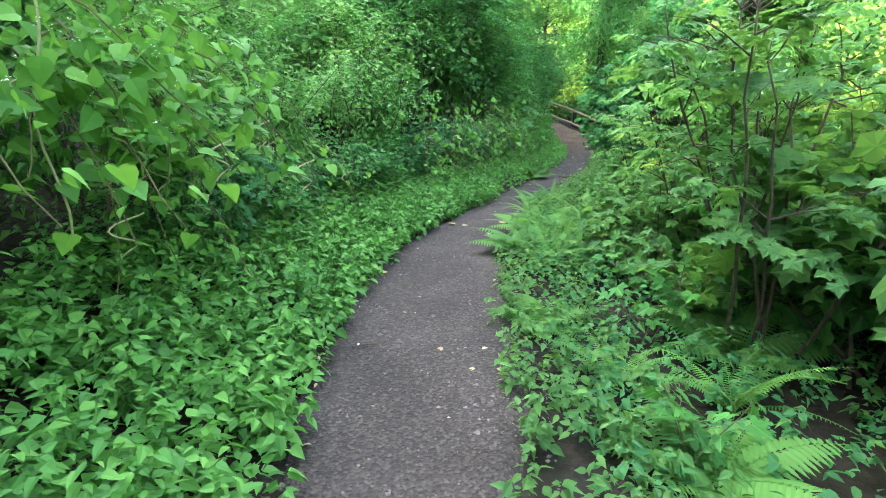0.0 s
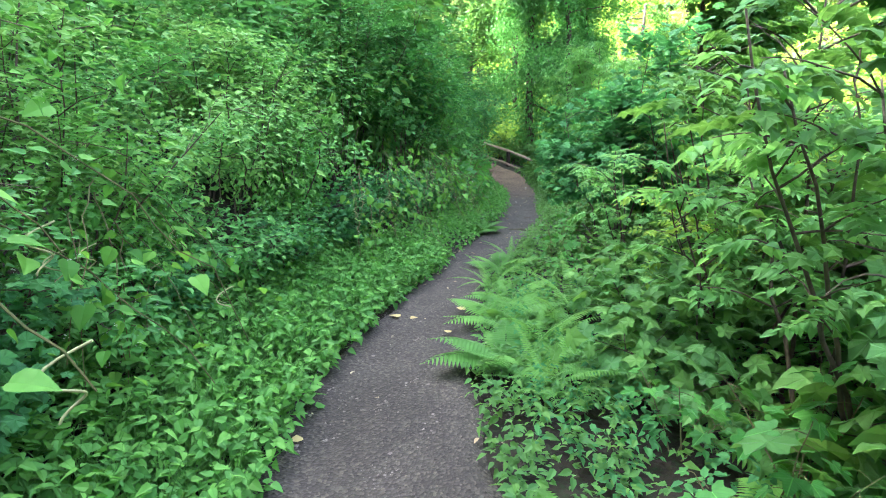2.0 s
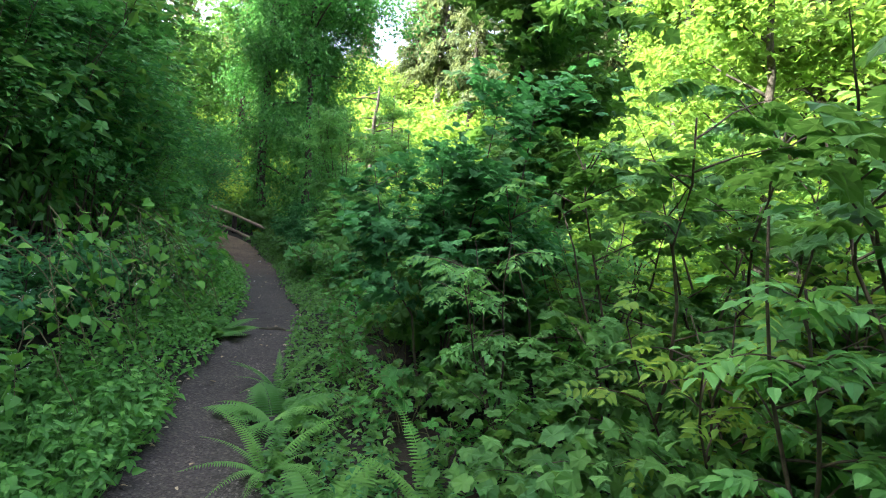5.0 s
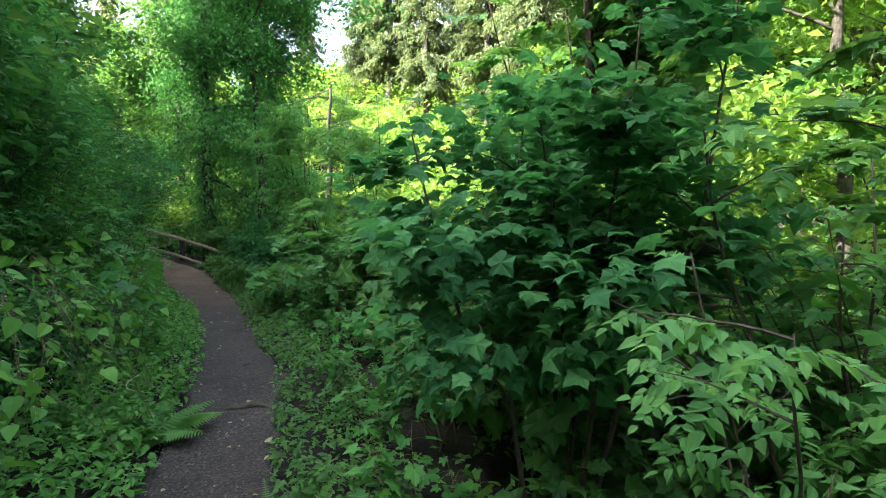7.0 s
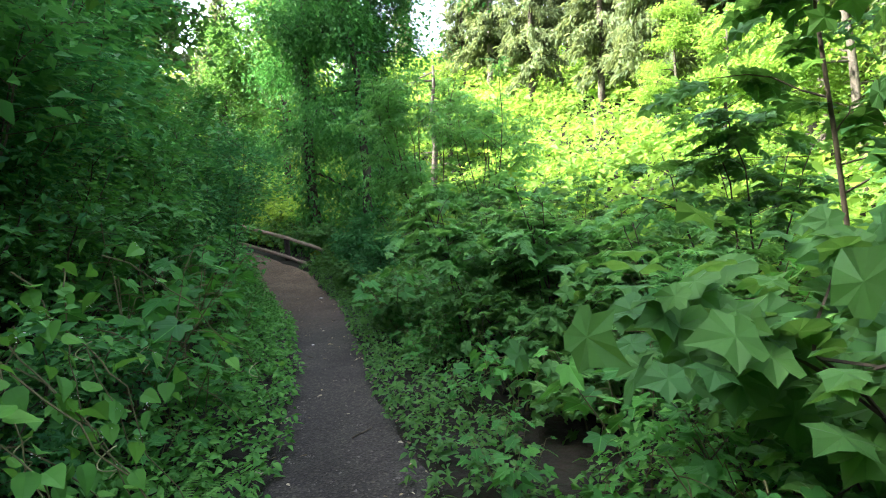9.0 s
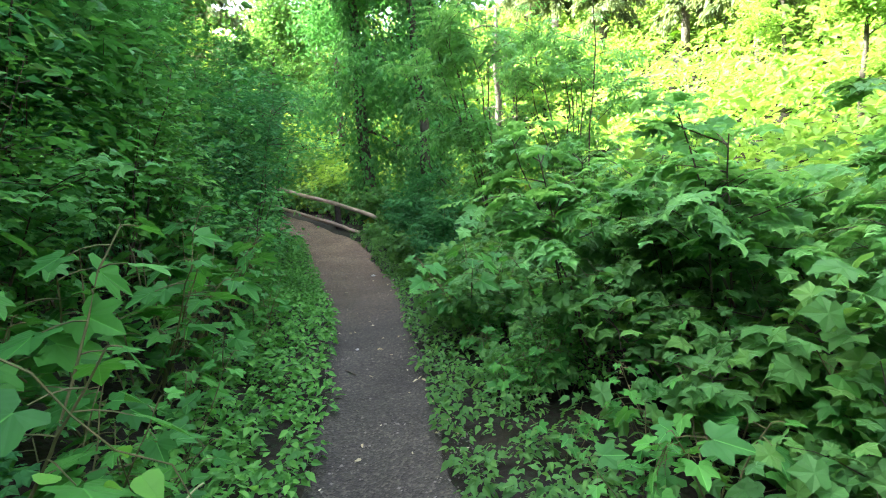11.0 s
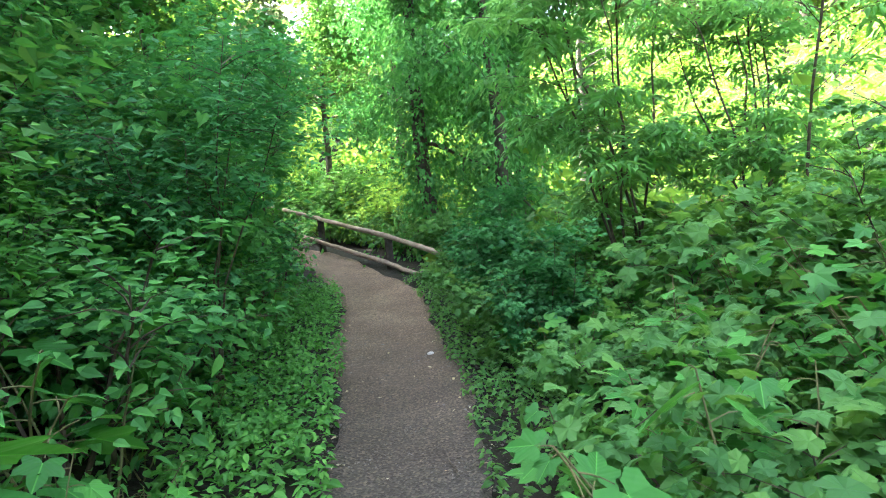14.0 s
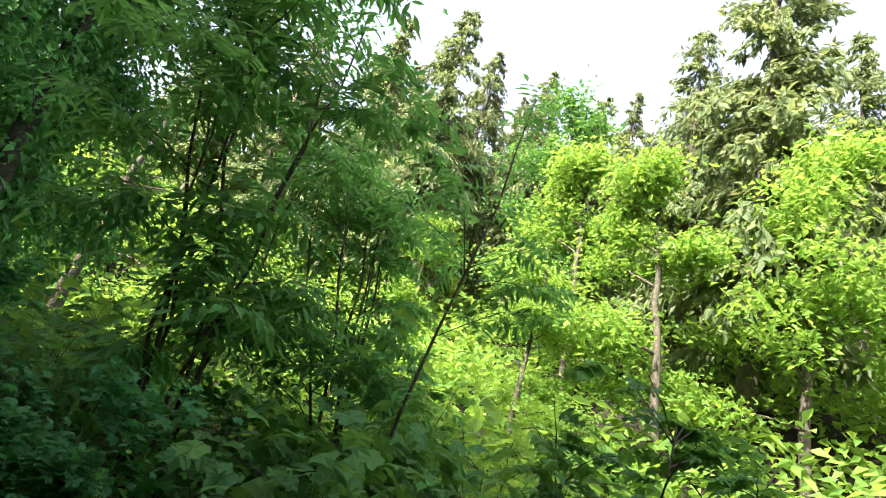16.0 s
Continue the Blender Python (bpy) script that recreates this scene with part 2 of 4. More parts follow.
def place_at(s, d):
    """The plan's point s metres along the trail and d to its right."""
    i = int(np.clip(np.searchsorted(ALONG, s), 0, len(ALONG) - 1))
    return TRAIL[i, 0] + TAN[i, 1] * d, TRAIL[i, 1] - TAN[i, 0] * d


S0 = float(ALONG[np.abs(TRAIL[:, 1]).argmin()])     # along the trail, where the walk begins

# ---- mesh helpers ----


def raw_mesh(name, verts, tris, mat, smooth=False):
    me = bpy.data.meshes.new(name)
    verts, tris = np.asarray(verts, np.float32), np.asarray(tris, np.int32)
    me.vertices.add(len(verts))
    me.vertices.foreach_set("co", verts.ravel())
    me.loops.add(tris.size)
    me.loops.foreach_set("vertex_index", tris.ravel())
    me.polygons.add(len(tris))
    me.polygons.foreach_set("loop_start", np.arange(0, tris.size, 3, dtype=np.int32))
    me.polygons.foreach_set("use_smooth", np.full(len(tris), smooth, bool))
    me.update(calc_edges=True)
    me.materials.append(mat)
    return me


def part(name, me, parent=None, m=None, label=""):
    ob = new(name, me)
    if m is not None:
        ob.matrix_basis = m
    ob.parent = parent
    return tagged(ob, label) if label else ob


def unit(v):
    return v / (np.linalg.norm(v, axis=-1, keepdims=True) + 1e-9)


def bases(ways, normals):
    y = unit(ways)
    x = unit(np.cross(y, normals))
    return np.stack([x, y, np.cross(x, y)], -1)


def leaf_cloud(name, at, ways, normals, size, shape, mat):
    """One mesh of many leaves: shape is laid along each way, its face towards the normal."""
    tv, tf = shape
    b = bases(ways, normals)
    v = at[:, None, :] + np.einsum("nij,kj->nki", b, tv) * np.asarray(size)[:, None, None]
    f = tf[None] + (np.arange(len(at)) * len(tv))[:, None, None]
    return raw_mesh(name, v.reshape(-1, 3), f.reshape(-1, 3), mat)


def fan(outline, rise=0.0, droop=0.0):
    """A leaf blade from half an outline (x, y): mirrored, folded up at the rib, its tip drooping."""
    half = np.array(outline, float)
    rib = [(0, 0)] + [(0, y) for _, y in half] + [(0, 1)]
    verts, faces = [], []
    for x, y in rib:
        verts.append((0, y, -droop * y * y))
    n = len(half)
    for sgn in (1, -1):
        base = len(verts)
        for x, y in half:
            verts.append((sgn * x, y, rise * x - droop * y * y))
        for i in range(n):
            a, b = base + i, i + 1
            if i == 0:
                faces.append((0, a, b) if sgn > 0 else (0, b, a))
            if i < n - 1:
                quad = (b, a, a + 1, b + 1)
            else:
                quad = (b, a, n + 1, None)
            if quad[3] is None:
                faces.append((b, a, n + 1) if sgn > 0 else (b, n + 1, a))
            else:
                q = quad if sgn > 0 else quad[::-1]
                faces += [(q[0], q[1], q[2]), (q[0], q[2], q[3])]
    return np.array(verts), np.array(faces)


OVATE = fan([(0.24, 0.22), (0.25, 0.5)], 0.35, 0.18)
DROP = fan([(0.30, 0.12), (0.27, 0.45), (0.13, 0.75)], 0.3, 0.22)
SLIM = fan([(0.13, 0.3), (0.12, 0.62)], 0.3, 0.25)
KITE = (np.array([(0, 0, 0), (0.28, 0.42, 0.08), (0, 1, -0.15), (-0.28, 0.42, 0.08)]), np.array([(0, 1, 2), (0, 2, 3)]))
BLADE = (np.array([(0, 0, 0), (0.27, 0.36, 0.09), (0, 1, -0.2), (-0.27, 0.36, 0.09), (0, 0.4, -0.02)]), np.array([(0, 1, 4), (1, 2, 4), (4, 2, 3), (0, 4, 3)]))
NEEDLE = (np.array([(0, 0, 0), (0.10, 0.45, 0.04), (0, 1, -0.12), (-0.10, 0.45, 0.04)]), np.array([(0, 1, 2), (0, 2, 3)]))
FAN_SPRAY = (np.array([(0, 0, 0), (0.2, 0.5, 0.04), (0, 1, -0.12), (-0.2, 0.5, 0.04)]), np.array([(0, 1, 2), (0, 2, 3)]))
STAR = (np.array([(0, 0.34, 0.03), (0, 0.02, 0), (0.26, -0.04, -0.05), (0.40, 0.12, 0.0), (0.33, 0.25, 0.05), (0.56, 0.46, -0.05), (0.33, 0.60, 0.04), (0.17, 0.78, 0.0), (0, 1, -0.16),
                  (-0.17, 0.78, 0.0), (-0.33, 0.60, 0.04), (-0.56, 0.46, -0.05), (-0.33, 0.25, 0.05), (-0.40, 0.12, 0.0), (-0.26, -0.04, -0.05)]),
        np.array([(0, k, k + 1) for k in range(1, 14)] + [(0, 14, 1)]))
HEART = fan([(0.22, -0.16), (0.46, 0.02), (0.44, 0.32), (0.24, 0.66)], 0.25, 0.2)


def lobed(rise=0.25):
    """A five-lobed leaf with toothed edges, its stalk at the origin."""
    pts = []
    for ang, r in ((-150, 0.20), (-128, 0.42), (-108, 0.50), (-92, 0.40), (-78, 0.38), (-62, 0.55), (-48, 0.66), (-36, 0.52), (-26, 0.47), (-14, 0.66), (0, 0.86)):
        pts.append((math.sin(radians(-ang)) * r, 0.18 + math.cos(radians(ang)) * r))
    half = pts[:-1]
    outline = [(x, y) for x, y in half] + [pts[-1]] + [(-x, y) for x, y in half[::-1]]
    verts = [(0, 0.18, 0)] + [(x, y, rise * abs(x) * 0.7 - 0.22 * max(y, 0) ** 2 - 0.3 * x * x) for x, y in outline]
    faces = [(0, i + 1, i) for i in range(1, len(outline))]
    return np.array(verts), np.array(faces)


LOBED = lobed()


def tubes(runs, sides=5):
    """Tapered tubes along runs of (points, radii): one list of verts and triangles."""
    vs, fs, n0 = [], [], 0
    for pts, radii in runs:
        pts = np.asarray(pts, float)
        t = unit(np.gradient(pts, axis=0))
        ref = np.where(np.abs(t[:, 2:3]) > 0.9, np.array([[1.0, 0, 0]]), np.array([[0, 0, 1.0]]))
        a = unit(np.cross(t, ref))
        b = np.cross(t, a)
        ang = np.linspace(0, 2 * math.pi, sides, endpoint=False)
        ring = pts[:, None] + (a[:, None] * np.cos(ang)[None, :, None] + b[:, None] * np.sin(ang)[None, :, None]) * np.asarray(radii)[:, None, None]
        vs.append(ring.reshape(-1, 3))
        k, i, j = len(pts), *np.meshgrid(np.arange(len(pts) - 1), np.arange(sides), indexing="ij")
        p, q = i * sides + j, i * sides + (j + 1) % sides
        fs.append(np.concatenate([np.stack([p, q, q + sides], -1).reshape(-1, 3), np.stack([p, q + sides, p + sides], -1).reshape(-1, 3)]) + n0)
        caps = [(n0, n0 + c + 1, n0 + c) for c in range(1, sides - 1)] + [(n0 + (k - 1) * sides, n0 + (k - 1) * sides + c, n0 + (k - 1) * sides + c + 1) for c in range(1, sides - 1)]
        fs.append(np.array(caps))
        n0 += k * sides
    return np.concatenate(vs), np.concatenate(fs)


def bend(a, way, length, droop, wobble=0.05, n=7):
    """A run of points from a along way, arching over by droop."""
    u = np.linspace(0, 1, n)
    p = np.asarray(a, float) + np.outer(u, unit(np.asarray(way, float))) * length
    p[:, 2] -= droop * length * u**2.2
    p[1:] += np.cumsum(rng.normal(0, wobble * length / n, (n - 1, 3)), axis=0)
    return p


def on_run(p, u):
    i = np.clip(u * (len(p) - 1), 0, len(p) - 1.001)
    k = i.astype(int)
    f = (i - k)[:, None]
    return p[k] * (1 - f) + p[k + 1] * f, unit(p[k + 1] - p[k])


def spread(n, tilt):
    """n normals about straight up, tilted by about so many degrees."""
    v = rng.normal(0, math.tan(radians(tilt)), (n, 3))
    v[:, 2] = 1
    return unit(v)


def flat_ways(n, dip=0.25):
    a = rng.uniform(0, 2 * math.pi, n)
    return unit(np.stack([np.cos(a), np.sin(a), rng.normal(-dip, 0.25, n)], 1))


def empty(name, label, category, group="", m=None):
    ob = new(name)
    ob.empty_display_size = 0.1
    if m is not None:
        ob.matrix_basis = m
    return tagged(ob, label, category, group)


def at_ground(x, y, turn=0.0, size=1.0, sink=0.03, lean=0.0):
    return pose(x, y, float(ground_z(x, y)) - sink, lean, 0, turn) @ Matrix.Diagonal((size, size, size, 1))


def put_copy(ob, m):
    c = copy_thing(ob, m)
    c.matrix_basis = m
    return c


def plant_row(kinds, spots, lean=6.0):
    """Sets the first plants of kinds on the first spots and copies on the rest. A spot: x, y, size."""
    used = set()
    for i, (x, y, size) in enumerate(spots):
        k = i % len(kinds)
        m = at_ground(x, y, rng.uniform(0, 360), size, 0.04, rng.normal(0, lean))
        if k in used:
            put_copy(kinds[k], m)
        else:
            kinds[k].matrix_basis = m
            used.add(k)


# ---- setting ----


def grid_sheet(name, xs, ys, mat):
    gx, gy = np.meshgrid(xs, ys)
    v = np.stack([gx, gy, ground_z(gx, gy)], -1).reshape(-1, 3)
    i, j = np.meshgrid(np.arange(len(ys) - 1), np.arange(len(xs) - 1), indexing="ij")
    a = (i * len(xs) + j).ravel()
    f = np.concatenate([np.stack([a, a + 1, a + len(xs) + 1], 1), np.stack([a, a + len(xs) + 1, a + len(xs)], 1)])
    return raw_mesh(name, v, f, mat, True)


def steps(lo, hi, fine_lo, fine_hi, fine, coarse):
    a = list(np.arange(fine_lo, fine_hi, fine))
    g, x = [], fine_hi
    st = fine
    while x < hi:
        g.append(x)
        st = min(st * 1.25, coarse)
        x += st
    g.append(hi)
    b, x, st = [], fine_lo - fine, fine
    while x > lo:
        b.append(x)
        st = min(st * 1.25, coarse)
        x -= st
    b.append(lo)
    return np.array(b[::-1] + a + g)


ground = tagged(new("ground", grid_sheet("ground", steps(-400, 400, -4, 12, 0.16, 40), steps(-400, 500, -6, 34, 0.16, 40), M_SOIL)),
                "forest soil beside the trail, coloured darker for the shade under the undergrowth", "ground", kind="structure")


def trail_sheet():
    cols = np.linspace(-1, 1, 15)
    rows_, faces = [], []
    for i in range(len(TRAIL)):
        for c in cols:
            edge = 1 + 0.12 * math.sin(i * 0.37 + (2 if c > 0 else 0)) + 0.06 * math.sin(i * 1.3)
            d = c * TRAIL[i, 3] * edge * 1.02
            x, y = TRAIL[i, 0] + TAN[i, 1] * d, TRAIL[i, 1] - TAN[i, 0] * d
            z = TRAIL[i, 2] + 0.026 + 0.025 * c * c - 0.05 * (abs(c) > 0.99) + 0.012 * wave(x, y, 2.1, 3) + 0.006 * wave(x, y, 7.0, 4)
            rows_.append((x, y, z))
    n = len(cols)
    for i in range(len(TRAIL) - 1):
        for j in range(n - 1):
            a = i * n + j
            faces += [(a, a + 1, a + n + 1), (a, a + n + 1, a + n)]
    return raw_mesh("trail", rows_, faces, M_PATH, True)


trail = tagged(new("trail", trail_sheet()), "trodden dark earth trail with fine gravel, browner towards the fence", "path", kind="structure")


def pebbles():
    tv = np.array([(1, 0, 0), (-1, 0, 0), (0, 1, 0), (0, -1, 0), (0, 0, 0.7), (0, 0, -0.5)], float)
    tf = np.array([(0, 2, 4), (2, 1, 4), (1, 3, 4), (3, 0, 4), (2, 0, 5), (1, 2, 5), (3, 1, 5), (0, 3, 5)])
    n = 24000
    i = rng.integers(np.searchsorted(ALONG, S0 - 1), np.searchsorted(ALONG, S0 + 24), n)
    side = np.clip(rng.normal(0, 0.55, n) + 0.5 * np.sign(rng.normal(size=n)), -1.25, 1.25)
    d = side * TRAIL[i, 3]
    along = rng.uniform(-0.13, 0.13, n)
    x = TRAIL[i, 0] + TAN[i, 1] * d + TAN[i, 0] * along
    y = TRAIL[i, 1] - TAN[i, 0] * d + TAN[i, 1] * along
    z = TRAIL[i, 2] + 0.02 + 0.025 * side**2 + 0.012 * wave(x, y, 2.1, 3)
    size = np.clip(rng.lognormal(math.log(0.0055), 0.5, n), 0.003, 0.025)
    return leaf_cloud("gravel", np.stack([x, y, z], 1), flat_ways(n, 0), spread(n, 15), size, (tv, tf), M_STONE)


tagged(new("gravel", pebbles()), "loose grey gravel and small stones lying on the trail", "gravel", kind="stuff")

# ---- plants: one function a kind ----


def ground_cover(name, label, mat, shape, spots, height, leaf, per, category="ground cover", tilt=28):
    """Low herbs: each spot is a small stalk with tiers of leaves; all of one patch are one mesh."""
    at, ways, nor, size = [], [], [], []
    for (x, y), z in zip(spots, ground_z(spots[:, 0], spots[:, 1])):
        h = height * rng.uniform(0.5, 1.25)
        n = max(3, int(per * rng.uniform(0.7, 1.3)))
        u = np.sqrt(rng.uniform(0.1, 1, n))
        a = rng.uniform(0, 6.28, n)
        r = 0.35 * leaf * rng.uniform(0, 1, n)
        lx, ly = rng.normal(0, 0.12, 2)
        at.append(np.stack([x + lx * u * h + r * np.cos(a), y + ly * u * h + r * np.sin(a), z + u * h], 1))
        ways.append(np.stack([np.cos(a), np.sin(a), rng.normal(-0.15, 0.3, n)], 1))
        nor.append(spread(n, tilt))
        size.append(leaf * rng.uniform(0.5, 1.25, n) * (1.15 - 0.4 * u))
    me = leaf_cloud(name, np.concatenate(at), unit(np.concatenate(ways)), np.concatenate(nor), np.concatenate(size), shape, mat)
    return tagged(new(name, me), label, category, kind="stuff")


def strip_spots(n, s0, s1, side, d0, d1, power=1.0):
    s = rng.uniform(s0, s1, n)
    out = []
    for v in s:
        i = int(np.clip(np.searchsorted(ALONG, v + S0), 1, len(ALONG) - 1))
        d = side * (TRAIL[i, 3] + d0 + (d1 - d0) * rng.uniform() ** power)
        j = rng.uniform(-0.12, 0.12)
        out.append((TRAIL[i, 0] + TAN[i, 1] * d + TAN[i, 0] * j, TRAIL[i, 1] - TAN[i, 0] * d + TAN[i, 1] * j))
    return np.array(out)


def bush(name, label, height, radius, leaves, leaf, shape, mat, group, stems=5, category="shrub", fill=0.75, tilt=35, twigs=9, low=0.15):
    """A dense rounded shrub: canes from the root, and leaves over lumpy boughs with dark gaps between them."""
    root = empty(name, label, category, group)
    tips, sprigs = [], []
    for k in range(stems):
        runs = []
        a = 6.28 * (k + rng.uniform(0, 0.8)) / stems
        lean_ = rng.uniform(0.15, 0.8)
        L = height * rng.uniform(0.75, 1.05)
        p = bend((rng.normal(0, 0.08), rng.normal(0, 0.08), 0), (math.cos(a) * lean_ * radius / height * 1.6, math.sin(a) * lean_ * radius / height * 1.6, 1), L, 0.25 * lean_, 0.12)
        runs.append((p, np.linspace(0.016, 0.004, len(p))))
        for _ in range(twigs):
            u = rng.uniform(low, 1.0)
            q, t = on_run(p, np.array([u]))
            w = flat_ways(1, -0.2)[0] + t[0] * 0.4
            l2 = radius * rng.uniform(0.35, 0.75)
            p2 = bend(q[0], w, l2, 0.25, 0.12, 5)
            runs.append((p2, np.linspace(0.006, 0.002, 5)))
            tips.append(p2)
        part("cane", raw_mesh("cane", *tubes(runs[:1], 4), M_CANE), root)
        sprigs += runs[1:]
    tagged(part("twigwork", raw_mesh("twigwork", *tubes(sprigs, 3), M_CANE), root), kind="stuff")
    per = max(1, leaves // len(tips))
    at, ways, nor = [], [], []
    for p2 in tips:
        lump = rng.uniform(0.07, 0.2) * radius
        u = rng.uniform(0.15, 1.1, per)
        q, t = on_run(p2, np.clip(u, 0, 1))
        jit = rng.normal(0, 1, (per, 3)) * lump * np.array([1, 1, fill])
        q = q + jit
        at.append(q)
        outward = unit(q - np.array([0, 0, height * 0.45]))
        w = unit(flat_ways(per, 0.3) + 0.7 * outward)
        ways.append(w)
        nor.append(unit(spread(per, tilt) + 0.45 * outward))
    at, ways, nor = np.concatenate(at), np.concatenate(ways), np.concatenate(nor)
    at[:, 2] = np.maximum(at[:, 2], 0.06)
    part("foliage", leaf_cloud("foliage", at, ways, nor, leaf * rng.uniform(0.55, 1.25, len(at)), shape, mat), root)
    return root


LEAF_MESH = raw_mesh("leaf", *LOBED, M_THIMBLE, False)


def thimbleberry(label, height, leaves, leaf=0.17, group="thimbleberry shrubs", joined=False):
    """Upright canes with large lobed leaves held flat at the end of their stalks, each leaf a piece of its own."""
    root = empty("thimbleberry_shrub", label, "shrub", group)
    todo, stalks = [], []
    n = max(2, leaves // 7)
    for k in range(n):
        runs = []
        a = rng.uniform(0, 6.28)
        p = bend((rng.normal(0, 0.06), rng.normal(0, 0.06), 0), (math.cos(a) * 0.45, math.sin(a) * 0.45, 1), height * rng.uniform(0.7, 1.1), 0.12, 0.08)
        runs.append((p, np.linspace(0.007, 0.003, len(p))))
        for j in range(7):
            u = 1 - 0.62 * (j / 7) ** 1.1
            q, t = on_run(p, np.array([u]))
            b = a + j * 2.4 + rng.normal(0, 0.3)
            w = np.array([math.cos(b), math.sin(b), rng.uniform(0.0, 0.5)])
            st = bend(q[0], w, rng.uniform(0.07, 0.16) * (1 if j else 0.4), 0.25, 0.05, 4)
            runs.append((st, np.linspace(0.003, 0.0018, 4)))
            todo.append((st[-1], b, leaf * rng.uniform(0.6, 1.2) * (0.55 if j == 0 else 1)))
        part("cane", raw_mesh("cane", *tubes(runs[:1], 5), M_STEM), root)
        stalks += runs[1:]
    tagged(part("stalkwork", raw_mesh("stalkwork", *tubes(stalks, 4), M_STEM), root), kind="stuff")
    if joined:
        q, b, s = np.array([v[0] for v in todo]), np.array([v[1] for v in todo]), np.array([v[2] for v in todo])
        w = np.stack([np.cos(b), np.sin(b), rng.normal(-0.2, 0.2, len(b))], 1)
        part("foliage", leaf_cloud("foliage", q, w, spread(len(b), 26), s, LOBED, M_THIMBLE_FAR), root)
        return root
    for q, b, s in todo:
        w = np.array([[math.cos(b), math.sin(b), rng.normal(-0.2, 0.2)]])
        m3 = bases(w, spread(1, 26))[0]
        m = Matrix([[*(m3[r] * s), q[r]] for r in range(3)] + [[0, 0, 0, 1]])
        part("leaf", LEAF_MESH, root, m)
    return root


def frond_mesh(pairs, width, taper=1.0, slim=False):
    """A fern frond along +y, one metre long, arching down to its tip."""
    at, ways, nor, size = [], [], [], []
    for i in range(pairs):
        u = 0.1 + 0.9 * i / pairs
        l = width * (math.sin(math.pi * min(1, u * 0.86 + 0.16)) ** 0.8 if not slim else (1 - u) ** 0.55 * min(1, u * 6))
        for sgn in (1, -1):
            at.append((0, u, 0.42 * u - 0.62 * u * u))
            ways.append((sgn, 0.32, -0.12 - 0.25 * u))
            nor.append((0, 0.25, 1))
            size.append(l * rng.uniform(0.9, 1.05))
    blade = fan([(0.115, 0.12), (0.10, 0.5), (0.055, 0.8)], 0.3, 0.15)
    v0, f0 = blade
    b = bases(np.array(ways, float), np.array(nor, float))
    v = np.array(at)[:, None] + np.einsum("nij,kj->nki", b, v0) * np.array(size)[:, None, None]
    f = f0[None] + (np.arange(len(at)) * len(v0))[:, None, None]
    u = np.linspace(0, 1, 9)
    rv, rf = tubes([(np.stack([0 * u, u, 0.42 * u - 0.62 * u * u], 1), np.linspace(0.006, 0.002, 9))], 4)
    v = v.reshape(-1, 3)
    return raw_mesh("frond", np.concatenate([v, rv]), np.concatenate([f.reshape(-1, 3), rf + len(v)]), M_FERN)


SWORD = [frond_mesh(34, 0.13, slim=True), frond_mesh(30, 0.11, slim=True)]
LADY = [frond_mesh(22, 0.30), frond_mesh(20, 0.26)]


def fern(label, meshes, fronds, length, up, group):
    root = empty("fern", label, "fern", group)
    for k in range(fronds):
        a = 360 * k / fronds + rng.uniform(-18, 18)
        s = length * rng.uniform(0.7, 1.1)
        m = pose(0, 0, 0.02, up + rng.uniform(-14, 14), 0, a) @ Matrix.Diagonal((s, s, s, 1))
        part("frond", meshes[k % len(meshes)], root, m)
    return root


def elder(label, height, spread_, leaves, leaf, mat, group, shape=SLIM, cat="sapling", name="elder_sapling", stems=5, low=0.4):
    """A tall open shrub on several bare stems; compound leaves of five to seven leaflets."""
    root = empty(name, label, cat, group)
    spots, sprigs = [], []
    for k in range(stems):
        runs = []
        a = rng.uniform(0, 6.28)
        p = bend((rng.normal(0, 0.1), rng.normal(0, 0.1), 0), (math.cos(a) * 0.28, math.sin(a) * 0.28, 1), height * rng.uniform(0.75, 1.0), 0.06, 0.10, 9)
        runs.append((p, np.linspace(0.016, 0.005, 9) * (0.5 + height / 6)))
        for _ in range(7):
            u = rng.uniform(low, 1.0)
            q, t = on_run(p, np.array([u]))
            w = flat_ways(1, -0.6)[0]
            p2 = bend(q[0], w, spread_ * rng.uniform(0.35, 0.9), 0.2, 0.1, 6)
            runs.append((p2, np.linspace(0.007, 0.002, 6)))
            spots.append(p2)
        spots.append(p[-4:])
        part("stem", raw_mesh("stem", *tubes(runs[:1], 6), M_CANE, True), root)
        sprigs += runs[1:]
    tagged(part("branchwork", raw_mesh("branchwork", *tubes(sprigs, 4), M_CANE), root), kind="stuff")
    at, ways, nor, size = [], [], [], []
    n = max(1, leaves // (7 * len(spots)))
    for p2 in spots:
        for _ in range(n):
            q, t = on_run(p2, rng.uniform(0.3, 1.0, 1))
            w = unit(flat_ways(1, 0.15)[0] + 0.4 * t[0])
            nn = spread(1, 20)[0]
            sidev = unit(np.cross(w, nn))
            L = leaf * 2.2 * rng.uniform(0.7, 1.2)
            for j in range(7):
                u = 0.3 + 0.7 * (j // 2) / 3
                sg = 0 if j == 6 else (1 if j % 2 else -1)
                at.append(q[0] + w * L * u - np.array([0, 0, 0.25 * L * u * u]))
                ways.append(unit(w * (1 if sg == 0 else 0.45) + sidev * sg + np.array([0, 0, -0.25])))
                nor.append(unit(nn + rng.normal(0, 0.15, 3)))
                size.append(leaf * rng.uniform(0.7, 1.15))
    part("foliage", leaf_cloud("foliage", np.array(at), np.array(ways), np.array(nor), np.array(size), shape, mat), root)
    return root


